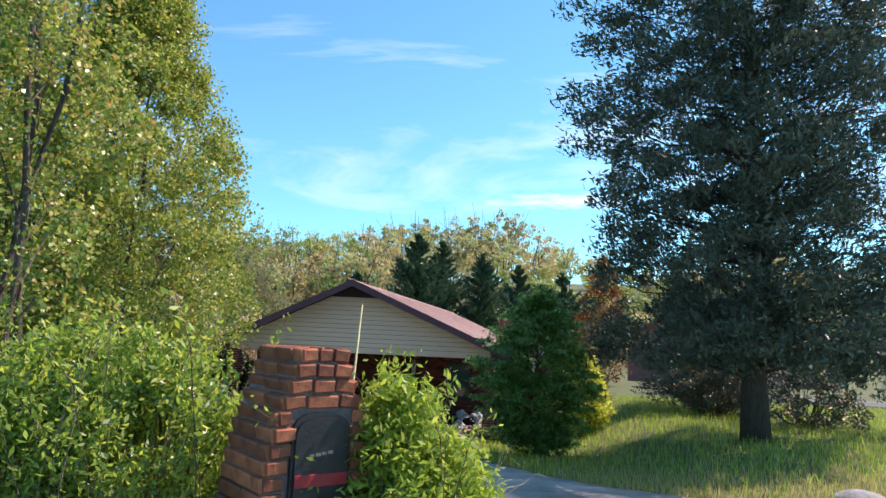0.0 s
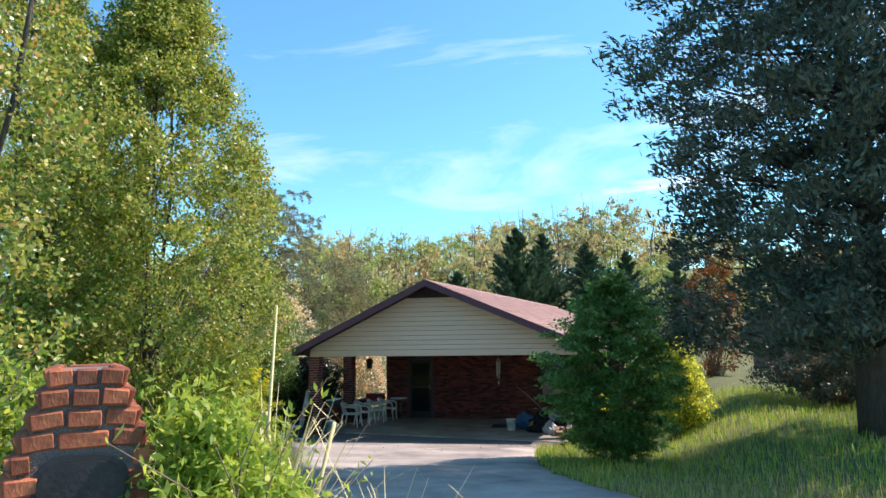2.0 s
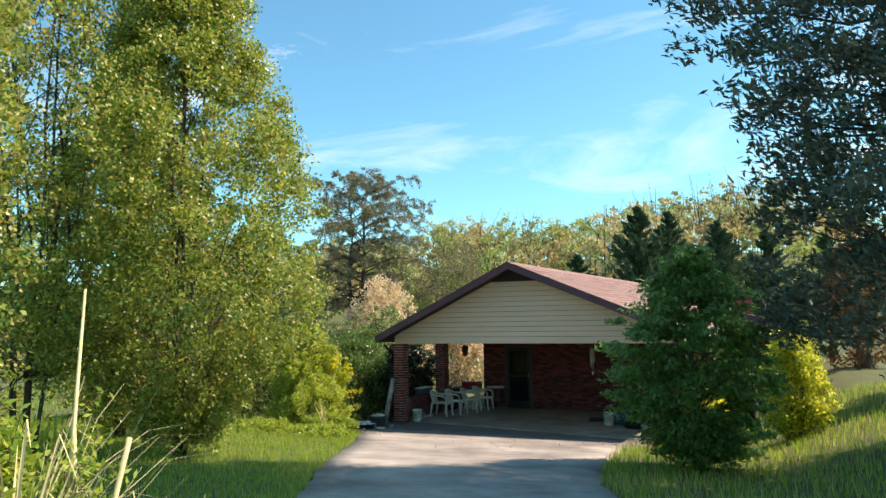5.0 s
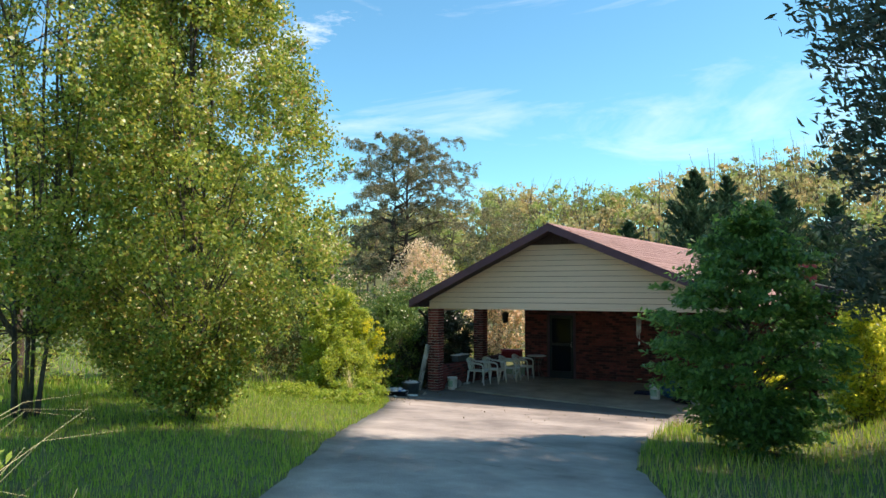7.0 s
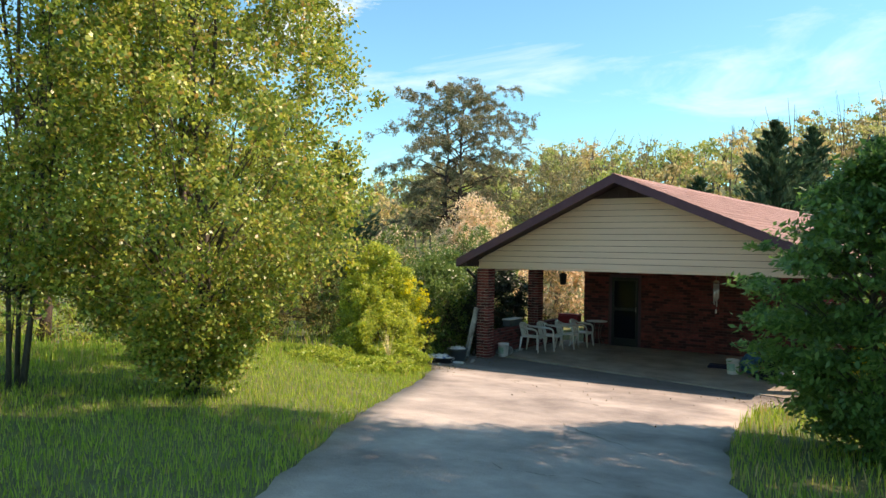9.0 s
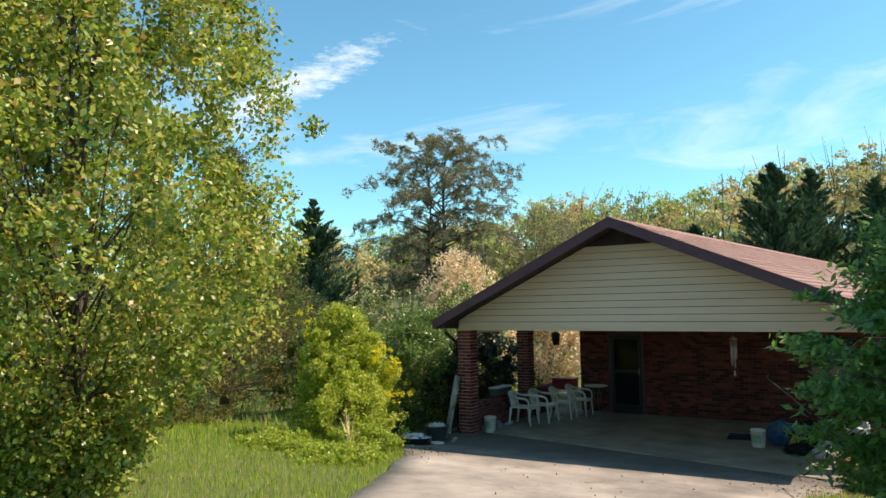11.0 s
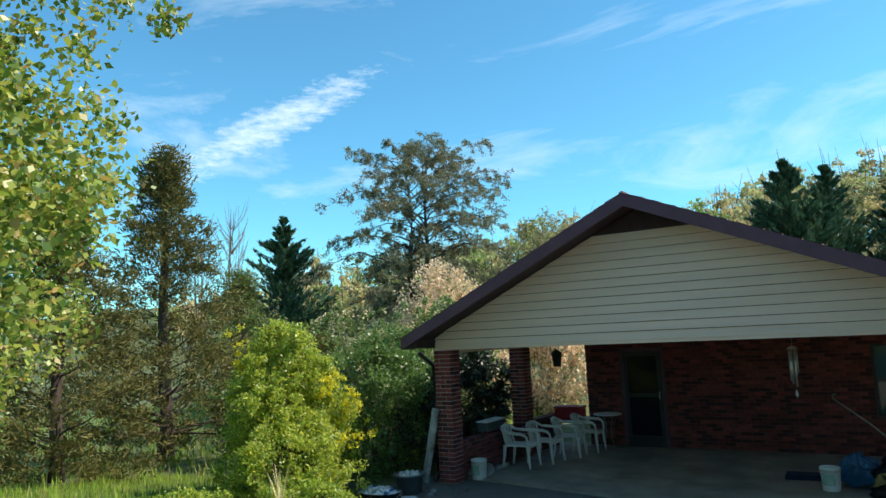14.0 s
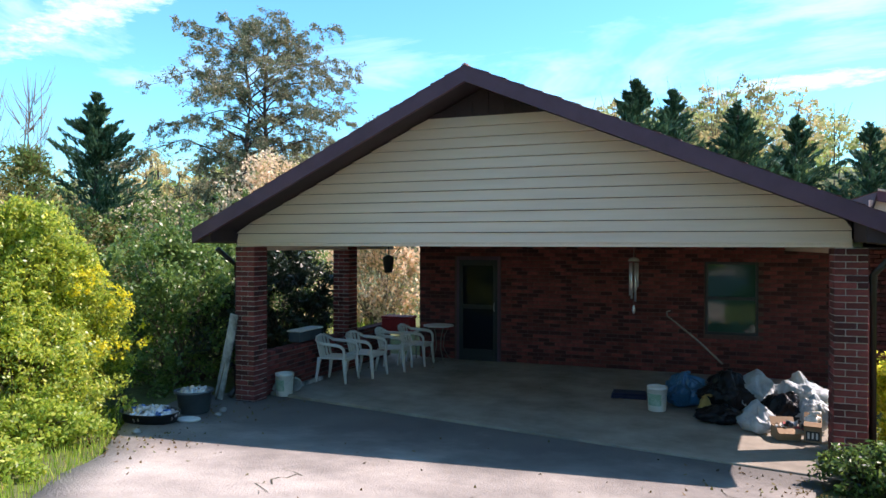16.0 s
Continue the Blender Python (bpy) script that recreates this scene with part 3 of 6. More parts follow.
# ---- trees ----
def limb_tree(name, x, y, height, trunk_r, clump_pts, clump_r, per, leaf, mats, bark, label, category, seed, trunk_top=0.85, squash=0.8, droop=0.1, flat=0.4, limb_every=3, lean=(0, 0), weights=None, stems=1, spread=0.0, rise=0.35, shell=0.35, sweep=None):
    """A tapered trunk, limbs to the clumps and a crown of single leaves."""
    g = np.random.default_rng(seed)
    z = float(gz(x, y))
    tree = tagged(empty(name, x, y, z), label, category)
    bm = bmesh.new()
    tops = []
    for s in range(stems):
        a = 2 * math.pi * s / max(stems, 1) + 0.4
        off = np.array([math.cos(a), math.sin(a), 0]) * spread
        pts = wander(off * 0.15 + (0, 0, -0.1), (lean[0] + off[0], lean[1] + off[1], height * trunk_top), 8, height * 0.008, g)
        tops.append(pts)
        flare = [1.35, 1.0, 0.9, 0.8, 0.66, 0.5, 0.33, 0.12]
        tube_into(bm, pts, [trunk_r / math.sqrt(stems) * f for f in flare], 9)
    part("trunk", bm, bark, tree)
    bm = bmesh.new()
    for k, c in enumerate(clump_pts):
        if k % limb_every:
            continue
        st = tops[g.integers(len(tops))]
        zz = max(height * 0.1, c[2] - rise * math.hypot(c[0], c[1]) - 0.2)
        i = min(6.99, max(0.3, zz / (height * trunk_top) * 7))
        a = st[int(i)] + (st[int(i) + 1] - st[int(i)]) * (i - int(i))
        r = trunk_r * 0.28 * (1 - 0.6 * i / 7)
        pts = wander(a, c, 5, 0.04 * height / 8, g)
        tube_into(bm, pts, [r, r * 0.7, r * 0.5, r * 0.32, r * 0.12], 5, False)
    tagged(part("branching", bm, bark, tree), kind="stuff")
    pts = clumps(clump_pts, clump_r, per, squash, shell)
    out = None
    if sweep is not None:
        out = unit(pts * (1, 1, 0)) * sweep[0] + np.array([0, 0, sweep[1]])
    foliage("crown", pts, leaf[0], leaf[1], mats, tree, droop, flat, out, weights=weights)
    return tree


def pear(x, y, height, radius, seed, n, per, label, stems=5, spread=0.55, gaps=-1.0, share=0.6, low=0.25, skirt=0.2):
    def rad(h):
        return radius * float(np.interp(h, [0, 0.05, 0.1, 0.2, 0.39, 0.5, 0.58, 0.68, 0.8, 1.0], [skirt, max(skirt, 0.36), max(skirt, 0.66), 1.02, 1.02, 0.74, 0.50, 0.38, 0.24, 0.05]))
    pts = envelope_points(n, low, height, rad, 0.12, 0.11, seed)
    keep = np.array([noise.noise(Vector((p[0] * 1.3, p[1] * 1.3, p[2] * 0.45 + seed))) > gaps for p in pts])
    pts = pts[keep]
    cr = np.random.default_rng(seed + 1).uniform(0.16, 0.36, len(pts))
    return limb_tree("pear_tree", x, y, height, 0.062, pts, cr, per, (0.058, 0.040), [L_PEAR, L_PEAR2], M_BARK, label, "tree", seed, 0.97, 1.0, 0.2, 0.5, 11, weights=[share, 1 - share], stems=stems, spread=spread, rise=1.3, shell=0.15)


pear(1.18, -8.85, 10.0, 2.1, 11, 1650, 110, "tall leafy pear tree in yellow-green spring leaf by the driveway", stems=4, spread=0.4, gaps=-0.5, share=0.5)
pear(-0.35, -10.2, 11.5, 2.0, 12, 1300, 92, "leafy pear tree with several upright stems in the grass", 7, 0.9, -0.3, 0.7, 0.95, 0.8)
pear(2.6, -13.3, 9.0, 1.0, 14, 430, 85, "slim pear tree with bare upright stems beside the road", 3, 0.35, -0.15, 0.8)
pear(-2.2, -7.0, 9.0, 2.2, 13, 800, 70, "yellow-green pear tree standing behind the others")


def cedar(name, x, y, height, radius, low, seed, n, per, mats, label, trunk_r, leaf=(0.13, 0.035), top=0.5, cr=(0.25, 0.5), taper=1.0, lean=(0, 0)):
    def rad(h):
        return radius * (0.68 + 0.32 * math.sin(math.pi * min(1.0, 0.06 + h * 1.2))) * (1 - taper * max(0, h - top) / (1 - top) * 0.8)
    pts = envelope_points(n, low, height, rad, 0.12, 0.15, seed) + np.array([lean[0], lean[1], 0])
    if n > 1000:
        # dense sprays close round the trunk
        pts = np.concatenate([pts[: n - 260], envelope_points(260, low + 0.3, height, lambda h: 0.95, 0.2, 0.1, seed + 5)])
    rr = np.random.default_rng(seed + 1).uniform(*cr, n)
    return limb_tree(name, x, y, height, trunk_r, pts, rr, per, leaf, mats, M_BARK_RED, label, "tree", seed, 0.95, 0.65, 0.0, 0.1, 9, rise=0.15, lean=lean, sweep=(0.9, 0.55))


cedar("cedar_tree", 11.8, -6.9, 12.8, 3.2, 1.25, 21, 1750, 92, [L_CEDAR], "huge dark blue-green cedar tree with a thick fluted trunk", 0.2, (0.13, 0.042), top=0.72, lean=(0.0, 0.1))
cedar("cedar_tree", 16.8, -4.6, 12.0, 3.0, 0.7, 22, 300, 70, [L_CEDAR], "dark cedar tree with branches to the ground", 0.22)
cedar("cedar_tree", 12.9, -0.4, 3.2, 1.6, 0.2, 23, 240, 75, [L_CEDAR], "shaded dark evergreen beside the house", 0.15)
JUN = ((0.15, 0.035), 0.15, (0.2, 0.42))
cedar("juniper_tree", -8.3, 0.9, 7.4, 2.5, 0.2, 24, 520, 58, [L_BROWNCEDAR], "bronze-green juniper tree thick to the ground", 0.16, *JUN)
cedar("juniper_tree", -6.9, -2.4, 5.4, 2.1, 0.1, 25, 400, 58, [L_BROWNCEDAR], "broad bronze-green juniper tree at the lawn edge", 0.12, *JUN)
cedar("juniper_tree", -10.5, 5.2, 5.0, 2.1, 0.2, 26, 220, 55, [L_BROWNCEDAR, L_HEDGE], "olive juniper tree behind the others", 0.12, *JUN)
cedar("juniper_tree", -7.6, -6.2, 6.2, 2.2, 0.1, 27, 280, 50, [L_BROWNCEDAR, L_BUSH], "bronze-green juniper tree behind the pears", 0.12, *JUN)
cedar("juniper_tree", -8.5, -10.5, 6.0, 2.6, 0.1, 28, 220, 50, [L_BROWNCEDAR, L_HEDGE], "dull green juniper tree at the far side of the lawn", 0.12, *JUN)


def conifer(x, y, top, radius, seed, n=260, per=11, name="conifer_tree", label="dark green conical conifer with ragged branch tips"):
    z = float(gz(x, y))
    h = top - z
    g = np.random.default_rng(seed)
    nb = n // 3
    hb = g.random(nb) ** 0.8
    below = (1.0 - hb) * (h - 0.4)
    ab = g.random(nb) * 2 * math.pi
    reach = np.minimum(0.62 * below + 0.06, radius) * g.uniform(0.55, 1.1, nb)
    t = np.linspace(0.12, 1.0, 7)
    r = (reach[:, None] * t).ravel()
    a = (ab[:, None] + 0 * t).ravel() + g.normal(0, 0.05, nb * 7)
    z_up = (0.4 + hb * (h - 0.4))[:, None] + reach[:, None] * (0.42 * t * t - 0.05)
    pts = np.stack([r * np.cos(a), r * np.sin(a), z_up.ravel()], 1)
    rr = (np.minimum(0.36, 0.07 + 0.11 * below)[:, None] * (1.15 - 0.7 * t)).ravel()
    return limb_tree(name, x, y, h, 0.14, pts, rr, per, (0.34, 0.075), [L_SPRUCE], M_BARK_RED, label, "tree", seed, 0.99, 0.7, 0.0, 0.5, 7, rise=0.1, sweep=(1.4, 1.3), shell=0.05)


conifer(3.5, 20.4, 8.6, 2.5, 31, 714)
conifer(4.8, 22.2, 8.5, 2.4, 32, 646)
conifer(7.3, 22.5, 7.9, 2.4, 33, 442)
conifer(9.6, 24.0, 7.4, 2.3, 34, 408)
conifer(-0.6, 24.0, 6.6, 2.0, 35, 408)
conifer(12.5, 25.0, 7.2, 2.4, 36, 340)
conifer(-16.2, 12.7, 8.0, 2.3, 37, 612, label="dark spruce standing alone among pale saplings")


def ragged_pine():
    """Two close stems with long limbs that rise and then hang, fringed with withered needles."""
    g = np.random.default_rng(41)
    x, y = -10.05, 14.2
    z = float(gz(x, y))
    h = 10.8 - z
    tree = tagged(empty("ragged_pine_tree", x, y, z), "tall half-withered pine with brown and grey-green tufts", "tree")
    stems = []
    for dx, top, r in ((-0.25, h * 0.97, 0.17), (0.45, h * 0.93, 0.15)):
        bm = bmesh.new()
        pts = wander((dx * 0.4, 0, -0.1), (dx * 1.6, 0.1, top), 9, 0.07, g)
        tube_into(bm, pts, [r * f for f in (1.3, 1.0, 0.9, 0.8, 0.7, 0.55, 0.4, 0.25, 0.08)], 8)
        part("trunk", bm, M_BARK_RED, tree)
        stems.append(pts)
    bm = bmesh.new()
    tufts, sizes = [], []
    for k in range(104):
        st = stems[k % 2]
        u = 0.33 + 0.65 * ((k + g.random()) / 104) ** 1.2
        i = min(7.99, u * 8)
        a0 = st[int(i)] + (st[int(i) + 1] - st[int(i)]) * (i - int(i))
        ang = g.random() * 6.283
        reach = float(np.interp(u, [0.34, 0.5, 0.62, 0.8, 0.92, 1.0], [3.2, 4.9, 4.8, 4.0, 3.3, 2.4])) * g.uniform(0.45, 1.05)
        d = np.array([math.cos(ang), math.sin(ang), 0])
        lift = reach * (0.10 + 0.30 * u)
        sag = reach * (0.55 - 0.50 * u)
        path = []
        for t in np.linspace(0, 1, 8):
            p = a0 + d * reach * t + np.array([0, 0, lift * math.sin(t * 2.0) - sag * t * t])
            path.append(p + g.normal(size=3) * 0.06 * (t > 0))
        r = 0.055 * (1.15 - u)  + 0.012
        tube_into(bm, path, [r * (1 - 0.85 * t) for t in np.linspace(0, 1, 8)], 5, False)
        for w in range(int(6 + reach * 4.2)):
            t = 0.22 + 0.80 * g.random() ** 0.8
            f = min(6.99, t * 7)
            p = path[int(f)] + (path[int(f) + 1] - path[int(f)]) * (f - int(f))
            side = np.array([-d[1], d[0], 0]) * g.normal(0, 0.55) + d * g.uniform(-0.1, 0.5)
            q = p + side * reach * 0.20 + np.array([0, 0, g.uniform(-0.55, 0.28) * (1.1 - 0.5 * u)])
            tube_into(bm, [p, (p + q) / 2 + (0, 0, 0.06), q], [0.012, 0.009, 0.004], 3, False)
            for m in (0.35, 0.7, 1.0):
                tufts.append(p + (q - p) * m)
                sizes.append(g.uniform(0.10, 0.24))
    tagged(part("branching", bm, M_BARK_RED, tree), kind="stuff")
    foliage("crown", clumps(np.array(tufts), sizes, 18, 0.8, 0.1), 0.105, 0.036, [L_PINE], tree, 0.3, 0.3)


ragged_pine()


def bush(name, x, y, rx, ry, height, n, per, leaf, mats, label, seed, weights=None, low=0.12, cr=(0.12, 0.26), bark=None, droop=0.15, category="bush", flat=0.4, round_top=1.0):
    """A bush: many thin stems from the foot and a lumpy crown of single leaves."""
    g = np.random.default_rng(seed)
    z = float(gz(x, y))
    b = tagged(empty(name, x, y, z), label, category)
    hh = g.random(n) ** 0.85
    a = g.random(n) * 2 * math.pi
    dome = np.sqrt(np.clip(1 - np.clip((hh - 0.3) / 0.7, 0, 1) ** 2.2, 0.02, 1)) * (0.82 + 0.18 * np.clip(hh / 0.3, 0, 1))
    lump = 1 + 0.15 * np.sin(4 * a + seed + hh * 5) + 0.13 * np.sin(9 * a - hh * 11 + seed)
    r = dome * lump * (0.25 + 0.75 * np.sqrt(g.random(n)))
    tall = 1 + 0.13 * np.sin(3 * a + seed * 1.7) * hh
    pts = np.stack([np.cos(a) * rx * r, np.sin(a) * ry * r, low + hh * (height - low) * tall], 1)
    pts[:, 2] = np.clip(pts[:, 2], low, None)
    bm = bmesh.new()
    for c in pts[:: max(1, n // 60)]:
        foot = np.array([g.normal(0, 0.12 * rx), g.normal(0, 0.12 * ry), -0.05])
        tube_into(bm, wander(foot, c, 4, 0.05, g), [0.014, 0.011, 0.008, 0.003], 4, False)
    tagged(part("branching", bm, bark or M_TWIG, b), kind="stuff")
    foliage("leaves", clumps(pts, g.uniform(*cr, n), per, 0.85), leaf[0], leaf[1], mats, b, droop, flat, weights=weights)
    return b


def dogwood(x, y):
    def rad(h):
        return 1.12 * float(np.interp(h, [0, 0.1, 0.3, 0.55, 0.7, 0.85, 1.0], [0.35, 0.66, 0.98, 1.06, 0.84, 0.52, 0.10]))
    g = np.random.default_rng(51)
    pts = envelope_points(560, 0.2, 3.0, rad, 0.25, 0.16, 51)
    hh = (pts[:, 2] - 0.2) / 2.8
    reach = 0.10 * np.exp(-((hh - 0.56) / 0.16) ** 2)
    pts[:, 0] -= reach * 0.88
    pts[:, 1] -= reach * 0.48
    pts[:, 2] = np.round(pts[:, 2] / 0.33) * 0.33 + g.normal(0, 0.11, len(pts)) + 0.05 * np.hypot(pts[:, 0], pts[:, 1])
    return limb_tree("dogwood_tree", x, y, 3.0, 0.07, pts, g.uniform(0.16, 0.36, len(pts)), 72, (0.095, 0.042), [L_DOGWOOD], M_BARK, "dense dark green dogwood tree beside the driveway", "tree", 51, 0.9, 0.32, 0.2, 1.8, 4, rise=0.4, shell=0.1, sweep=(0.9, -0.1))


dogwood(8.10, -5.70)
bush("golden_shrub", 9.55, -2.3, 0.58, 0.55, 1.85, 230, 70, (0.07, 0.035), [L_GOLD, L_BUSH], "sunlit yellow-green shrub by the house wall", 52)
bush("golden_shrub", 7.95, 0.55, 0.26, 0.36, 0.95, 110, 60, (0.07, 0.035), [L_GOLD], "sunlit yellow-green shrub beside the carport pillar", 69)
privet = bush("privet_bush", -1.5, -1.9, 0.92, 0.95, 2.28, 640, 95, (0.055, 0.026), [L_BUSH, L_GOLD], "tall bright green privet bush with a few yellow sprays", 53, weights=[0.9, 0.1], cr=(0.09, 0.2))
bush("privet_bush", -0.95, -2.45, 0.95, 0.75, 1.15, 300, 70, (0.055, 0.026), [L_BUSH, L_GOLD], "low bright green privet shoots at the foot of the tall bush", 55, weights=[0.9, 0.1], cr=(0.09, 0.2), low=0.04)
gy = np.random.default_rng(54)
for a, zz, ww, hh in ((-2, 1.60, 0.26, 0.22), (26, 1.25, 0.20, 0.30), (2, 0.92, 0.42, 0.2), (-138, 2.15, 0.09, 0.34)):
    r = 1.0 if zz < 2 else 0.72
    c = np.array([0.94 * r * math.cos(radians(a)), 0.97 * r * math.sin(radians(a)), zz])
    tagged(foliage("yellow_spray", clumps(c + gy.normal(size=(14, 3)) * (ww * 0.6, ww * 0.6, hh * 0.5), gy.uniform(0.05, 0.12, 14), 24), 0.05, 0.026, [L_YELLOW, L_GOLD], privet, 0.15, 0.4, label="spray of yellow leaves", weights=[0.75, 0.25]), kind="stuff")
bush("vine_hedge", -1.7, 1.0, 1.0, 1.9, 2.3, 430, 62, (0.07, 0.04), [L_HEDGE], "dark vine-covered hedge along the carport", 56)
bush("vine_hedge", -2.9, 4.5, 1.6, 2.4, 3.1, 360, 60, (0.08, 0.045), [L_HEDGE, L_TAN], "tangled hedge with dry leaves at the carport corner", 57, weights=[0.8, 0.2])
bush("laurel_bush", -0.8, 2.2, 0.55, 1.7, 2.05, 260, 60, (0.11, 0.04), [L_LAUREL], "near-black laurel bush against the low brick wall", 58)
bush("dry_shrub", -2.7, 10.0, 1.9, 0.4, 3.0, 200, 30, (0.13, 0.085), [L_TAN], "sunlit shrub covered in dry tan leaves", 59, cr=(0.2, 0.4))
bush("dry_shrub", -4.8, 7.6, 1.9, 1.4, 4.1, 300, 50, (0.10, 0.06), [L_TAN], "tangle of tan and olive brush", 60, cr=(0.2, 0.4))
bush("olive_thicket", -4.5, 14.5, 2.6, 2.0, 6.2, 240, 60, (0.13, 0.05), [L_PINE, L_WOOD_C], "olive-brown thicket tree behind the roof", 61, cr=(0.3, 0.55), category="tree")
bush("thicket", -4.6, 1.3, 1.6, 1.6, 2.5, 300, 55, (0.08, 0.05), [L_HEDGE, L_BROWNCEDAR], "dull green thicket at the edge of the grass", 62)
bush("thicket", -6.6, 5.5, 2.4, 2.0, 3.2, 280, 50, (0.10, 0.06), [L_HEDGE, L_TAN], "mixed brush thicket with some dry leaves", 63, weights=[0.75, 0.25])
bush("thicket", -13.5, 9.0, 3.0, 2.2, 3.6, 200, 45, (0.13, 0.07), [L_WOOD_C, L_BROWNCEDAR, L_HEDGE], "low olive brush at the wood edge", 64, cr=(0.3, 0.6))
bush("rust_shrub", 12.0, 9.0, 1.1, 1.1, 4.6, 140, 50, (0.10, 0.06), [L_RUST], "rust-coloured shrub in the shade", 65, cr=(0.2, 0.4))
bush("shade_shrub", 12.8, -2.2, 1.2, 1.2, 1.4, 170, 55, (0.08, 0.04), [L_CEDAR, L_RUST], "shaded shrubs under the cedar", 66, weights=[0.85, 0.15])
bush("shade_shrub", 14.0, -4.2, 1.2, 1.0, 1.3, 120, 50, (0.08, 0.04), [L_CEDAR, L_TAN], "scrubby half-dry shrub under the cedar", 67, weights=[0.86, 0.14])
bush("corner_shrub", 7.50, -1.0, 0.58, 0.45, 0.36, 190, 50, (0.062, 0.022), [L_HEDGE, L_LAUREL], "low dark leafy shrub at the foot of the brick pillar", 68, weights=[0.7, 0.3], cr=(0.06, 0.12), low=0.04)

# roadside vines round the mailbox
V = dict(cr=(0.09, 0.2), flat=0.7, low=0.05)
bush("mailbox_vine", 6.42, -15.85, 0.24, 0.28, 1.20, 210, 62, (0.052, 0.019), [L_VINE], "light green vine spilling over the brick mailbox", 71, **V)
bush("mailbox_vine", 6.62, -15.75, 0.38, 0.36, 0.92, 210, 62, (0.052, 0.019), [L_VINE], "light green vine mound beside the drive", 72, **V)
bush("vine_mound", 5.0, -15.5, 0.72, 0.6, 1.28, 330, 62, (0.052, 0.021), [L_VINE, L_BUSH, L_HEDGE], "rank bright green vines behind the mailbox", 73, **V)
bush("vine_mound", 4.25, -15.2, 0.75, 0.7, 1.3, 330, 62, (0.055, 0.021), [L_VINE, L_BUSH, L_HEDGE], "mound of roadside vines", 74, **V)
bush("vine_mound", 2.3, -14.6, 0.9, 0.7, 0.42, 150, 45, (0.065, 0.028), [L_BUSH, L_HEDGE], "shaded mound of roadside vines", 75, **V)
bush("vine_mound", 5.55, -14.55, 0.5, 0.42, 0.95, 150, 50, (0.075, 0.03), [L_VINE, L_BUSH], "weedy green vines at the edge of the drive", 76, **V)
bush("vine_mound", 4.5, -14.3, 0.8, 0.5, 0.95, 170, 50, (0.075, 0.03), [L_VINE, L_BUSH], "weedy green vines in the long grass", 77, **V)


def shoots(name, x, y, n, h, spread, label, seed, material, leaf=(0.056, 0.020)):
    """Leafy upright shoots rising out of the weeds, each stem with leaves along it."""
    g = np.random.default_rng(seed)
    ob = tagged(empty(name, x, y, float(gz(x, y))), label, "weeds")
    bm = bmesh.new()
    places = []
    for k in range(n):
        a, d = g.random() * 6.283, spread * math.sqrt(g.random())
        foot = np.array([math.cos(a) * d, math.sin(a) * d, 0.0])
        hh = h * g.uniform(0.6, 1.1)
        lean = g.normal(0, 0.18, 2) * hh
        pts = [foot, foot + (lean[0] * 0.3, lean[1] * 0.3, hh * 0.5), foot + (lean[0] * 0.75, lean[1] * 0.75, hh * 0.85), foot + (lean[0] * 1.3, lean[1] * 1.3, hh)]
        tube_into(bm, pts, [0.005, 0.004, 0.003, 0.0015], 4, False)
        for t in np.linspace(0.2, 1.0, 38):
            i = min(2, int(t * 3))
            p = pts[i] + (pts[i + 1] - pts[i]) * (t * 3 - i)
            places.append(p + g.normal(0, 0.028, 3))
    tagged(part("branching", bm, M_TWIG, ob), kind="stuff")
    foliage("leaves", np.array(places), leaf[0], leaf[1], [material], ob, 0.15, 0.6)
    return ob


shoots("weed_shoots", 5.0, -15.5, 40, 1.55, 0.75, "leafy weed shoots rising behind the mailbox", 401, L_VINE)
shoots("weed_shoots", 4.3, -15.1, 46, 1.45, 0.65, "leafy weed shoots along the road edge", 402, L_VINE)
shoots("weed_shoots", 5.65, -14.6, 60, 1.1, 0.42, "leafy weed shoots beside the drive", 403, L_VINE)
shoots("weed_shoots", 6.5, -15.75, 24, 1.22, 0.32, "trailing leafy shoots over the mailbox", 404, L_VINE, (0.05, 0.018))


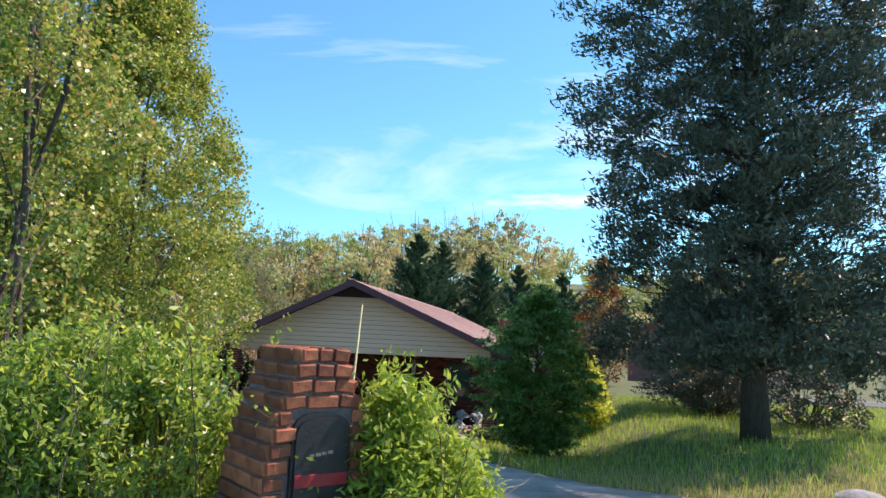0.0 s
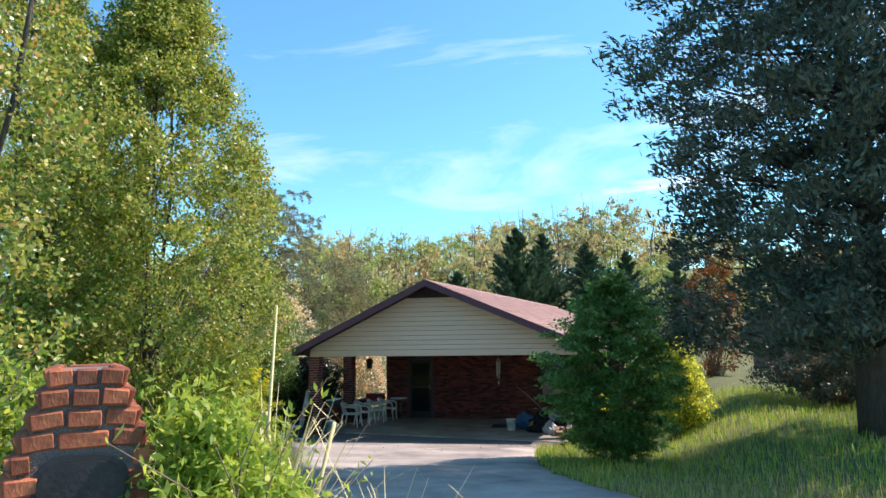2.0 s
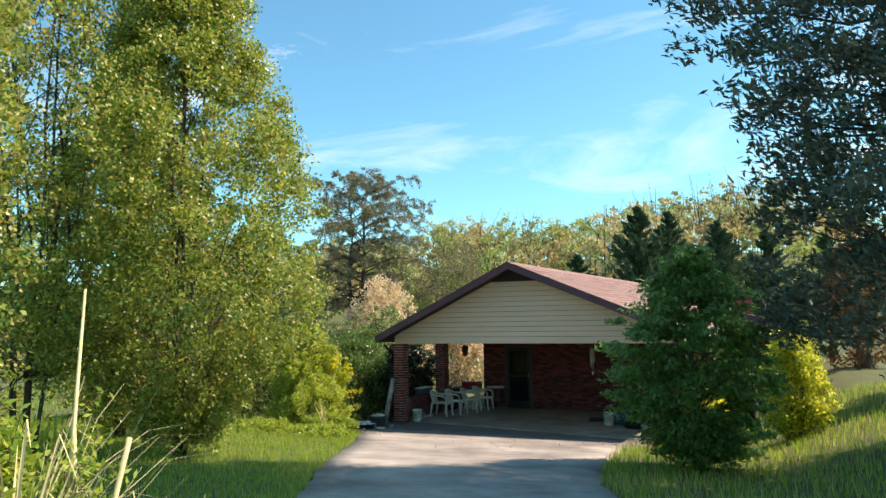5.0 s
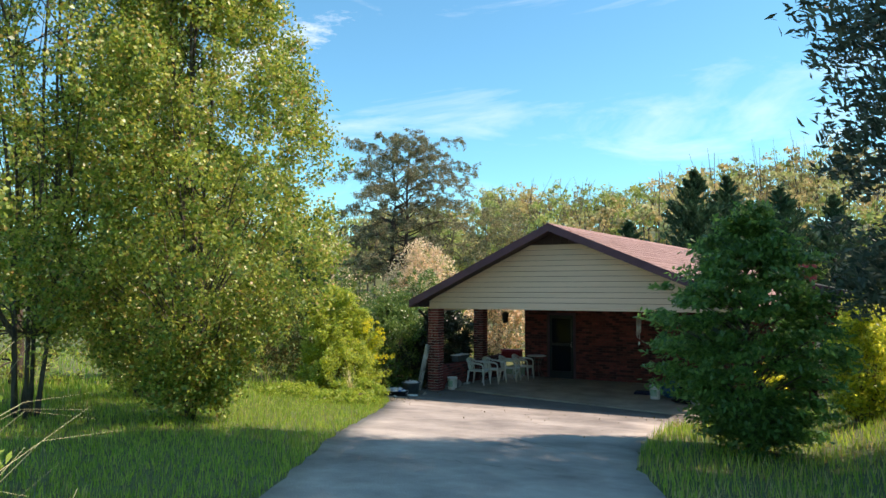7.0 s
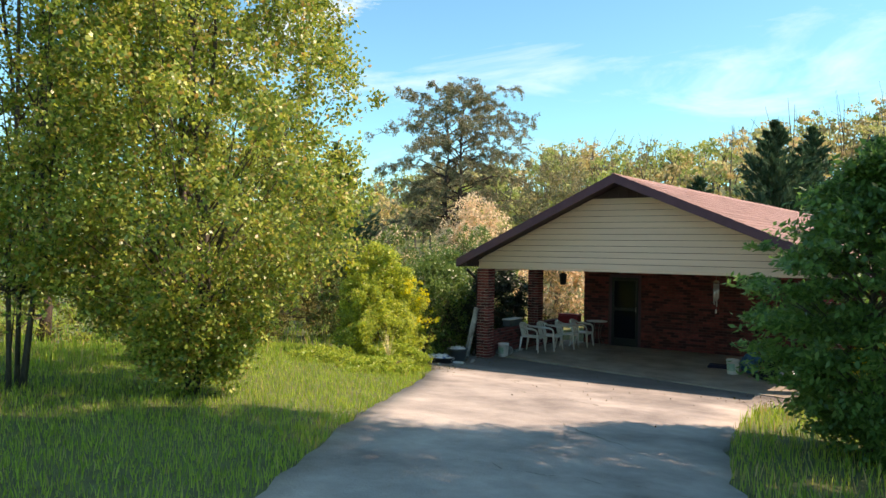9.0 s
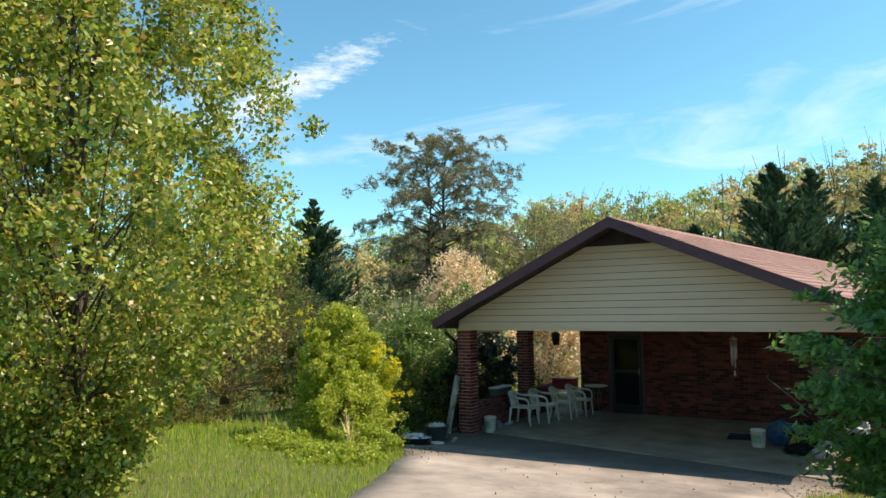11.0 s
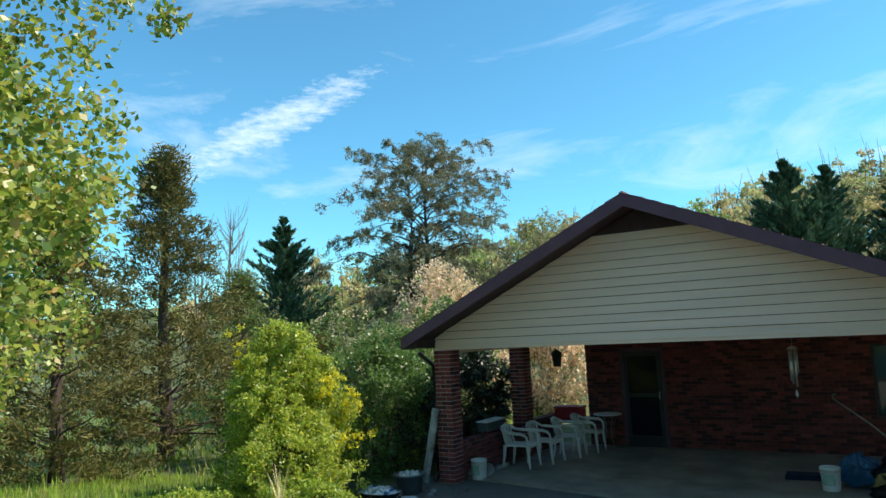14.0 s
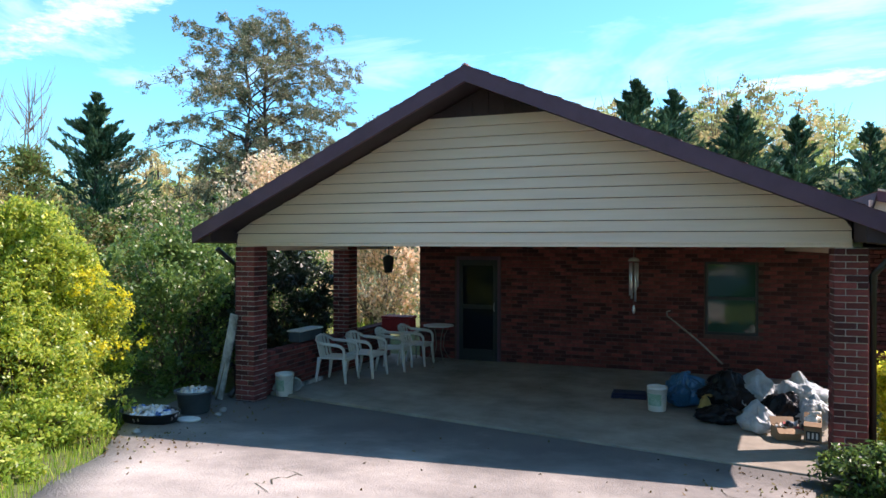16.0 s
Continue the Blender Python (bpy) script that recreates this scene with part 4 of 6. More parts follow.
def woods():
    """The wooded hill behind: many small crowns with bare stems between."""
    g = np.random.default_rng(81)
    verts, idx = [], []
    bm = bmesh.new()
    for k in range(420):
        y = g.uniform(42, 112)
        x = g.uniform(-75, 70)
        z = float(gz(x, y))
        h = g.uniform(9.0, 13.4) * (1.0 + 0.12 * math.sin(x * 0.13)) - 3.5 * smooth(-x, 4, 30) - 6.0 * smooth(x, 9, 26)
        h -= 5.2 * float((1 - smooth(y, 48, 72)) * smooth(x, 2, 9))
        h = max(h, 4.5)
        r = h * g.uniform(0.20, 0.32)
        n = 18
        d = g.normal(size=(n, 3))
        d /= np.linalg.norm(d, axis=1, keepdims=True)
        c = d * (r, r, h * 0.36) * g.uniform(0.55, 1.0, (n, 1)) + (x, y, z + h * 0.60)
        p = clumps(c, g.uniform(0.5, 1.05, n), 23, 0.75)
        verts.append(leaf_verts(p, 0.42, 0.28, 0.0, None, 0.3))
        idx.append(np.full(len(p), g.choice(4, p=[0.34, 0.26, 0.22, 0.18])))
        tube_into(bm, [(x, y, z - 0.3), (x, y, z + h * 0.5), (x + g.normal(0, 0.5), y, z + h * 0.95)], [0.11, 0.07, 0.02], 4, False)
        for b in range(3):
            tube_into(bm, [(x, y, z + h * (0.4 + 0.12 * b)), (x + g.normal(0, r * 0.6), y + g.normal(0, r * 0.6), z + h * g.uniform(0.75, 1.03))], [0.06, 0.015], 4, False)
    v = np.concatenate(verts)
    leaves = mesh_part("woods", quads_mesh("woods", v, len(v) // 4, [L_WOOD_A, L_WOOD_B, L_WOOD_C, L_WOOD_D], np.concatenate(idx)), None)
    tagged(leaves, "wooded hillside in fresh green, yellow and olive spring leaf", "woods", kind="stuff")
    tagged(part("woods_stems", bm, M_BARK), "pale bare stems of the hillside woods", "woods", kind="stuff")


woods()


def grass(name, x0, x1, y0, y1, n, h0, h1, width, mats, weights, label, seed, keep=None, lean=0.35):
    g = np.random.default_rng(seed)
    x, y = g.uniform(x0, x1, n), g.uniform(y0, y1, n)
    ok = ~in_drive(x, y) & ~((x > -0.3) & (x < W + 0.4) & (y > -0.35) & (y < 19)) & (y > -17.0)
    if keep is not None:
        ok &= keep(x, y, g)
    x, y = x[ok], y[ok]
    m = len(x)
    z = gz(x, y) - 0.02
    h = g.uniform(h0, h1, m)
    a = g.random(m) * 2 * math.pi
    b = g.random(m) * 2 * math.pi
    side = np.stack([np.cos(a), np.sin(a), 0 * a], 1) * (width * g.uniform(0.6, 1.3, m))[:, None] * 0.5
    bend = np.stack([np.cos(b), np.sin(b), 0 * b], 1) * (h * lean * g.random(m))[:, None]
    base = np.stack([x, y, z], 1)
    up = np.stack([0 * h, 0 * h, h], 1)
    v = np.stack([base - side, base + side, base + up * 0.6 + bend * 0.4 + side * 0.6, base + up + bend], 1).reshape(-1, 3)
    ob = mesh_part(name, quads_mesh(name, v, m, mats, g.choice(len(mats), m, p=weights)), None)
    return tagged(ob, label, "grass", kind="stuff")


grass("lawn_grass", -6, 6.5, -14.2, -1.0, 125000, 0.03, 0.13, 0.010, [L_GRASS, L_DRYGRASS], [0.93, 0.07], "uncut bright green lawn grass", 91)
grass("edge_grass", 6.5, 20, -17, 2.5, 70000, 0.06, 0.20, 0.012, [L_GRASS, L_DRYGRASS], [0.80, 0.20], "patchy green and straw-coloured grass under the trees", 92, keep=lambda x, y, g: ((y < -2.2) | (x > 8.4)) & ((y > np.interp(x, [7, 9, 12, 20], [-8.6, -9.6, -10.6, -12.4]) + 0.5 * np.sin(x * 2.3)) | (g.random(len(x)) < 0.2)))
grass("verge_dry_grass", 7.0, 20, -14.5, -8.2, 60000, 0.04, 0.14, 0.010, [L_DRYGRASS, L_GRASS], [0.84, 0.16], "dry straw-coloured grass along the drive", 93, keep=lambda x, y, g: y < np.interp(x, [7, 9, 12, 20], [-8.6, -9.6, -10.6, -12.4]) + 0.5 * np.sin(x * 2.3) + g.normal(0, 0.35, len(x)))
grass("far_grass", -26, -2, -16, 12, 22000, 0.10, 0.30, 0.03, [L_GRASS, L_DRYGRASS], [0.9, 0.1], "rough green grass beyond the trees", 94)
# ---- loose materials of small things ----
M_WHITE = mat("white_plastic", (0.62, 0.60, 0.55), (0.74, 0.72, 0.68), 0.45, 5, 0.05, 60)
M_BAGW = mat("grey_white_bag_film", (0.22, 0.26, 0.285), (0.46, 0.49, 0.50), 0.45, 3.5, 0.6, 12)
M_BAGB = mat("black_bag_film", (0.005, 0.006, 0.008), (0.011, 0.012, 0.015), 0.42, 3, 0.5, 16, spec=0.22)
M_BAGBLUE = mat("blue_bag_film", (0.012, 0.075, 0.16), (0.025, 0.13, 0.25), 0.3, 3, 0.35, 16)
M_CARD = mat("cardboard", (0.26, 0.17, 0.10), (0.34, 0.23, 0.14), 0.85, 4, 0.1, 50)
M_DARK = mat("black_painted_metal", (0.012, 0.012, 0.013), (0.03, 0.03, 0.032), 0.45, 8, 0.15, 50)
M_RED = mat("faded_red_paint", (0.30, 0.015, 0.02), (0.42, 0.03, 0.035), 0.5, 6, 0.1, 50)
M_GREEN = mat("green_print", (0.16, 0.34, 0.22), (0.45, 0.55, 0.46), 0.5, 14)
M_NAVY = mat("navy_mat", (0.010, 0.012, 0.035), (0.02, 0.022, 0.055), 0.95, 12, 0.3, 80)
M_TUB = mat("blue_grey_plastic", (0.05, 0.065, 0.075), (0.08, 0.10, 0.11), 0.5, 5)
M_METAL = mat("dull_aluminium", (0.45, 0.45, 0.44), (0.65, 0.65, 0.64), 0.35, 8, metal=0.9)
M_CANBLUE = mat("blue_can", (0.03, 0.10, 0.35), (0.10, 0.25, 0.55), 0.35, 12, metal=0.4)
M_DOOR = mat("dark_blue_black_door", (0.008, 0.010, 0.014), (0.014, 0.017, 0.022), 0.45, 4)
M_YELLOW = mat("yellow_cloth", (0.30, 0.19, 0.05), (0.42, 0.28, 0.09), 0.8, 8)
M_STICK = mat("grey_stick", (0.16, 0.13, 0.11), (0.28, 0.24, 0.20), 0.9, 10, 0.3, 60)
M_PEEL = mat("peeling_white_board", (0.03, 0.03, 0.03), (0.55, 0.55, 0.54), 0.7, 6, 0.3, 40, stretch=(1, 1, 0.5), detail=3)
M_GUTTER = mat("dark_downspout", (0.02, 0.014, 0.013), (0.035, 0.024, 0.022), 0.5, 4)
M_ROCK = mat("grey_rock", (0.20, 0.19, 0.18), (0.38, 0.37, 0.35), 0.9, 7, 0.6, 30)
M_PINK = mat("brick_house_far", (0.24, 0.10, 0.08), (0.32, 0.14, 0.11), 0.9, 3)


def glass(name, tint):
    m = bpy.data.materials.new(name)
    m.use_nodes = True
    b = m.node_tree.nodes["Principled BSDF"]
    b.inputs["Base Color"].default_value = (*tint, 1)
    b.inputs["Roughness"].default_value, b.inputs["Specular IOR Level"].default_value = 0.05, 0.7
    b.inputs["IOR"].default_value = 1.45
    return m


# the base colour holds the green of reflected trees
M_PANE = glass("green_reflection_glass", (0.03, 0.075, 0.06))
M_DOORPANE = glass("dark_door_glass", (0.006, 0.009, 0.016))
M_DOORPANE.node_tree.nodes["Principled BSDF"].inputs["Specular IOR Level"].default_value = 0.18

# ---- door and window of the carport wall ----
door = tagged(empty("screen_door", 1.985, D, -0.05), "dark closed screen door with two panes in the brick wall", "door")
for x0, z0, x1, z1, nm in ((-0.37, 0.0, -0.30, 1.90, "stile"), (0.30, 0.0, 0.37, 1.90, "stile"), (-0.30, 1.80, 0.30, 1.90, "rail"), (-0.30, 0.0, 0.30, 0.22, "rail"), (-0.30, 0.98, 0.30, 1.06, "rail")):
    box(nm, x0, -0.05, z0, x1, 0.0, z1, M_DOOR, door, 0.004)
box("pane", -0.30, -0.03, 0.22, 0.30, -0.02, 0.98, M_DOORPANE, door, 0)
box("pane", -0.30, -0.03, 1.06, 0.30, -0.02, 1.80, M_DOORPANE, door, 0)
bm = bmesh.new()
tube_into(bm, [(0.33, -0.06, 0.95), (0.33, -0.10, 0.97), (0.33, -0.10, 1.07), (0.33, -0.06, 1.09)], [0.009] * 4, 6)
part("handle", bm, M_METAL, door, "metal pull handle")
for x0, z0, x1, z1, nm in ((-0.43, 0.0, -0.375, 1.97, "jamb"), (0.375, 0.0, 0.43, 1.97, "jamb"), (-0.375, 1.905, 0.375, 1.97, "lintel")):
    box(nm, x0, -0.025, z0, x1, 0.01, z1, M_TRIM, door, 0.003)

win = tagged(empty("window", 6.405, D, 1.25), "dark-framed sash window in the brick wall, green reflection painted into its glass", "window")
for x0, z0, x1, z1, nm in ((-0.41, -0.61, -0.365, 0.61, "stile"), (0.365, -0.61, 0.41, 0.61, "stile"), (-0.365, 0.565, 0.365, 0.61, "rail"), (-0.365, -0.61, 0.365, -0.565, "rail"), (-0.365, -0.025, 0.365, 0.025, "meeting_rail")):
    box(nm, x0, -0.03, z0, x1, 0.01, z1, M_DARK, win, 0.004)
box("pane", -0.365, -0.012, -0.565, 0.365, -0.006, -0.025, M_PANE, win, 0)
box("pane", -0.365, -0.006, 0.025, 0.365, 0.0, 0.565, M_PANE, win, 0)

# ---- downspouts ----
for x, y in ((W + 0.21, 0.10), (-0.16, 0.16)):
    ds = tagged(empty("downspout", x, y, 0), "dark metal downspout beside a brick pillar", "downspout")
    bm = bmesh.new()
    top = 1.98
    tube_into(bm, [(0, 0, 0.12), (0, 0, top - 0.14), (math.copysign(0.16, 3 - x) * -1, -0.22, top + 0.10)], [0.036] * 3, 8)
    part("pipe", bm, M_GUTTER, ds)
    bm = bmesh.new()
    tube_into(bm, [(0, 0, 0.14), (0.0, -0.14, 0.04)], [0.04, 0.04], 8)
    part("outlet", bm, M_GUTTER, ds)


# ---- chairs and tables ----
def plastic_chair():
    """A moulded garden chair that faces +x."""
    ch = tagged(empty("plastic_chair"), "white moulded plastic garden armchair on the carport floor", "chair", "chairs along the low wall")
    bm = bmesh.new()
    box_into(bm, -0.22, -0.23, 0.395, 0.24, 0.23, 0.425, 0.012)
    box_into(bm, 0.20, -0.23, 0.355, 0.245, 0.23, 0.42, 0.01)
    part("seat", bm, M_WHITE, ch)
    bm = bmesh.new()
    tube_into(bm, [(-0.20, -0.255, 0.655), (-0.265, -0.225, 0.70), (-0.305, -0.13, 0.745), (-0.315, 0, 0.76), (-0.305, 0.13, 0.745), (-0.265, 0.225, 0.70), (-0.20, 0.255, 0.655)], [0.026] * 7, 7)
    back = part("backrest", bm, M_WHITE, ch)
    for y in (-0.18, -0.09, 0.0, 0.09, 0.18):
        box("slat", -0.008, -0.03, 0.0, 0.008, 0.03, 0.345 - 1.1 * y * y, M_WHITE, back, 0.003, "", Matrix.Translation((-0.225 + 0.6 * y * y, y, 0.405)) @ Matrix.Rotation(radians(-14), 4, "Y"))
    for s in (-1, 1):
        bm = bmesh.new()
        tube_into(bm, [(-0.20, s * 0.255, 0.655), (-0.05, s * 0.272, 0.645), (0.12, s * 0.276, 0.635), (0.20, s * 0.272, 0.615), (0.24, s * 0.265, 0.565), (0.25, s * 0.26, 0.48), (0.25, s * 0.25, 0.405)], [0.026, 0.029, 0.029, 0.027, 0.024, 0.022, 0.024], 7)
        part("armrest", bm, M_WHITE, ch)
    for x, y, dx in ((0.235, -0.235, 0.04), (0.235, 0.235, 0.04), (-0.215, -0.225, -0.06), (-0.215, 0.225, -0.06)):
        bm = bmesh.new()
        tube_into(bm, [(x, y, 0.415), (x + dx * 0.4, y * 1.03, 0.22), (x + dx, y * 1.08, 0.0)], [0.036, 0.029, 0.02], 6)
        part("leg", bm, M_WHITE, ch)
    return ch


first = plastic_chair()


def floor_z(y):
    return 0.03 - 0.08 * max(0.0, min(1.0, (y - 0.3) / (D - 0.1)))


spots = [(0.60, 1.66, 3), (0.80, 2.26, -3), (0.96, 3.00, 8), (1.08, 3.70, 2)]
first.matrix_world = pose(spots[0][0], spots[0][1], floor_z(spots[0][1]), 0, 0, spots[0][2]) @ Matrix.Diagonal((0.94, 0.95, 0.93, 1))
for x, y, r in spots[1:]:
    copy_thing(first, pose(x, y, floor_z(y), 0, 0, r))

table = tagged(empty("patio_table", 1.30, 4.27, floor_z(4.27)), "small pale patio table with bent metal legs by the door", "table")
bm = bmesh.new()
lathe_into(bm, [(0.01, 0.645), (0.26, 0.645), (0.285, 0.65), (0.29, 0.66), (0.285, 0.67), (0.26, 0.673), (0.01, 0.673)], 28)
part("tabletop", bm, M_WHITE, table)
for a in (45, 135, 225, 315):
    c, s = math.cos(radians(a)), math.sin(radians(a))
    bm = bmesh.new()
    tube_into(bm, [(c * 0.22, s * 0.22, 0.65), (c * 0.12, s * 0.12, 0.45), (c * 0.10, s * 0.10, 0.25), (c * 0.20, s * 0.20, 0.06), (c * 0.28, s * 0.28, 0.0)], [0.011] * 5, 6)
    part("leg", bm, M_STICK, table)

planter = tagged(empty("planter_box", 0.05, 1.62, 0.625), "grey plastic planter box on the low brick wall", "planter")
bm = bmesh.new()
box_into(bm, -0.10, -0.33, 0.0, 0.10, 0.33, 0.17, 0.012)
part("box", bm, M_TUB, planter)
box("rim", -0.12, -0.35, 0.16, 0.12, 0.35, 0.185, M_WHITE, planter, 0.006)
stand = tagged(empty("low_stand", 0.52, 4.17, floor_z(4.17)), "low pale folding table under the red cooler", "table")
box("tabletop", -0.36, -0.20, 0.50, 0.34, 0.20, 0.525, M_WHITE, stand, 0.006)
for x, y in ((-0.31, -0.16), (0.29, -0.16), (-0.31, 0.16), (0.29, 0.16)):
    bm = bmesh.new()
    tube_into(bm, [(x, y, 0.50), (x * 1.03, y * 1.05, 0.0)], [0.012, 0.011], 6)
    part("leg", bm, M_STICK, stand)
cooler = tagged(empty("red_cooler", 0.53, 4.17, floor_z(4.17) + 0.525), "faded red plastic cooler on the low table", "cooler")
bm = bmesh.new()
box_into(bm, -0.29, -0.17, 0.0, 0.29, 0.17, 0.25, 0.025)
part("body", bm, M_RED, cooler)
box("lid", -0.30, -0.18, 0.255, 0.30, 0.18, 0.30, M_RED, cooler, 0.015)

lantern = tagged(empty("hanging_lantern", 0.34, 4.1, 1.60), "black hanging lantern under the carport edge", "lantern")
bm = bmesh.new()
lathe_into(bm, [(0.07, 0.0), (0.085, 0.01), (0.12, 0.27), (0.125, 0.29), (0.06, 0.33), (0.02, 0.345)], 6)
part("body", bm, M_DARK, lantern)
bm = bmesh.new()
tube_into(bm, [(0, 0, 0.34), (0, 0, 0.575)], [0.006, 0.006], 5)
part("chain", bm, M_DARK, lantern)

chime = tagged(empty("wind_chime", 5.15, 0.9, 2.17), "metal wind chime hanging from the carport ceiling", "wind chime")
bm = bmesh.new()
lathe_into(bm, [(0.065, -0.235), (0.07, -0.225), (0.055, -0.20), (0.01, -0.18)], 16)
part("cap", bm, M_STICK, chime)
bm = bmesh.new()
tube_into(bm, [(0, 0, 0.01), (0, 0, -0.19)], [0.004, 0.004], 5)
part("cord", bm, M_STICK, chime)
for k in range(6):
    a = k * math.pi / 3
    bm = bmesh.new()
    z1 = -0.55 - 0.035 * k
    tube_into(bm, [(0.045 * math.cos(a), 0.045 * math.sin(a), -0.25), (0.045 * math.cos(a), 0.045 * math.sin(a), z1)], [0.012, 0.012], 8)
    part("tube", bm, M_METAL, chime)
bm = bmesh.new()
tube_into(bm, [(0, 0, -0.235), (0, 0, -0.78)], [0.003, 0.003], 4)
part("cord", bm, M_STICK, chime)
bm = bmesh.new()
lathe_into(bm, [(0.002, -0.88), (0.022, -0.84), (0.012, -0.78), (0.002, -0.77)], 8)
part("clapper", bm, M_METAL, chime)


# ---- buckets, bags, boxes ----
def bucket(x, y, z, label, scale=1.0, print_mat=None):
    b = tagged(empty("bucket", x, y, z), label, "bucket")
    bm = bmesh.new()
    p = [(0.128, 0.0), (0.132, 0.01), (0.147, 0.33), (0.158, 0.335), (0.158, 0.345), (0.149, 0.35), (0.152, 0.37), (0.143, 0.372), (0.138, 0.33), (0.124, 0.02)]
    lathe_into(bm, [(r * scale, h * scale) for r, h in p], 28)
    part("pail", bm, M_WHITE, b)
    bm = bmesh.new()
    tube_into(bm, [(0.155 * scale * math.cos(t), -0.155 * scale * math.sin(t) * 0.9, (0.33 - 0.16 * math.sin(t)) * scale) for t in [math.pi * k / 8 for k in range(9)]], [0.004] * 9, 5)
    part("bail_handle", bm, M_METAL, b)
    if print_mat:
        bm = bmesh.new()
        lathe = [(0.1375 * scale, 0.09 * scale), (0.147 * scale, 0.27 * scale)]
        rings = [[bm.verts.new((r * math.cos(a), r * math.sin(a), h)) for a in [math.radians(-150 + 10 * k) for k in range(10)]] for r, h in lathe]
        for k in range(9):
            bm.faces.new((rings[0][k], rings[0][k + 1], rings[1][k + 1], rings[1][k]))
        part("printed_label", bm, print_mat, b, "faded green printed panel")
    return b


bucket(5.40, 1.40, floor_z(1.4), "white plastic pail with a green print on the floor", 0.84, M_GREEN)
bucket(0.40, 0.50, float(gz(0.4, 0.5)) + 0.03, "white plastic pail beside the brick pillar", 0.86, M_GREEN)


def bag(x, y, z, rx, ry, h, material, label, seed, lean=0.0):
    """A tied refuse bag: a creased, slumped sack with a gathered neck."""
    b = tagged(empty("rubbish_bag", x, y, z), label, "rubbish bag", "heap of rubbish bags")
    bm = bmesh.new()
    bmesh.ops.create_icosphere(bm, subdivisions=5, radius=1.0)
    for v in bm.verts:
        d = v.co.copy()
        k = 0.5 + 0.5 * d.z
        belly = 1.06 - 0.42 * max(0, d.z) ** 1.6
        f1 = noise.voronoi(d * 1.7 + Vector((seed, 0, 0)))[0]
        f2 = noise.voronoi(d * 5.2 + Vector((0, seed, 0)))[0]
        pleat = 0.05 * math.sin(math.atan2(d.y, d.x) * 11 + 5 * noise.noise(d * 2)) * max(0.0, d.z)
        crease = 0.40 * noise.noise(d * 1.3 + Vector((seed, 0, 0))) + 0.20 * (f1[1] - f1[0] - 0.45) + 0.20 * (f2[1] - f2[0] - 0.3) - 0.05 * abs(noise.noise(d * 14)) + pleat - 0.10
        r = belly + crease
        v.co = Vector((d.x * rx * r + lean * k * h * 0.3, d.y * ry * r, max(0.0, h * (0.46 + 0.5 * d.z + 0.16 * noise.noise(d * 1.7 + Vector((seed, 3, 1)))) - 0.02)))
    for f in bm.faces:
        f.smooth = True
    part("sack", bm, material, b)
    if material is M_BAGW:
        return b
    bm = bmesh.new()
    tube_into(bm, [(lean * h * 0.25, 0, h * 0.78), (lean * h * 0.3 + 0.01, 0.01, h * 0.90), (lean * h * 0.32 + 0.04, -0.02, h * 0.94), (lean * h * 0.32 + 0.07, -0.04, h * 0.93)], [0.05, 0.010, 0.014, 0.022], 7)
    part("knot", bm, material, b)
    return b


bag(5.72, 1.85, floor_z(1.8), 0.29, 0.26, 0.48, M_BAGBLUE, "dark blue rubbish bag on the carport floor", 1.1)
bag(6.22, 1.62, floor_z(1.6), 0.36, 0.34, 0.58, M_BAGB, "big black rubbish bag in the heap", 2.3)
bag(6.15, 1.05, floor_z(1.0), 0.30, 0.24, 0.22, M_BAGB, "flat black rubbish bag on the floor", 3.7)
bag(6.62, 1.62, floor_z(1.6), 0.33, 0.30, 0.56, M_BAGW, "grey-white rubbish bag at the back of the heap", 4.9, -0.3)
bag(6.52, 0.72, floor_z(0.7), 0.20, 0.17, 0.36, M_BAGW, "pale crumpled rubbish bag at the front of the heap", 5.2)
bag(6.86, 1.05, floor_z(1.0), 0.27, 0.24, 0.44, M_BAGB, "small black rubbish bag in the heap", 6.6)
bag(7.08, 1.62, floor_z(1.6), 0.37, 0.30, 0.58, M_BAGW, "white rubbish bag leaning near the pillar", 7.4, -0.2)
bag(7.12, 0.98, floor_z(1.0), 0.23, 0.20, 0.44, M_BAGW, "white rubbish bag beside the brick pillar", 8.8)
bag(5.98, 1.32, floor_z(1.3), 0.09, 0.08, 0.28, M_YELLOW, "small bundle of tan cloth among the bags", 9.4)
bag(7.06, 0.50, 0.22, 0.08, 0.07, 0.12, M_WHITE, "crumpled white packaging on a box", 10.4)


def carton(x, y, z, w, d, h, rz, label):
    c = tagged(empty("cardboard_box", x, y, z, rz), label, "box")
    for x0, y0, x1, y1 in ((-w / 2, -d / 2, w / 2, -d / 2 + 0.006), (-w / 2, d / 2 - 0.006, w / 2, d / 2), (-w / 2, -d / 2 + 0.006, -w / 2 + 0.006, d / 2 - 0.006), (w / 2 - 0.006, -d / 2 + 0.006, w / 2, d / 2 - 0.006)):
        box("side", x0, y0, 0, x1, y1, h, M_CARD, c, 0)
    box("bottom", -w / 2 + 0.006, -d / 2 + 0.006, 0, w / 2 - 0.006, d / 2 - 0.006, 0.006, M_CARD, c, 0)
    box("flap", -w / 2, -0.004, 0, w / 2, 0.0, d * 0.45, M_CARD, c, 0, "", Matrix.Translation((0, -d / 2, h)) @ Matrix.Rotation(radians(115), 4, "X"))
    box("flap", -w / 2, 0.0, 0, w / 2, 0.004, d * 0.45, M_CARD, c, 0, "", Matrix.Translation((0, d / 2, h)) @ Matrix.Rotation(radians(-40), 4, "X"))
    return c


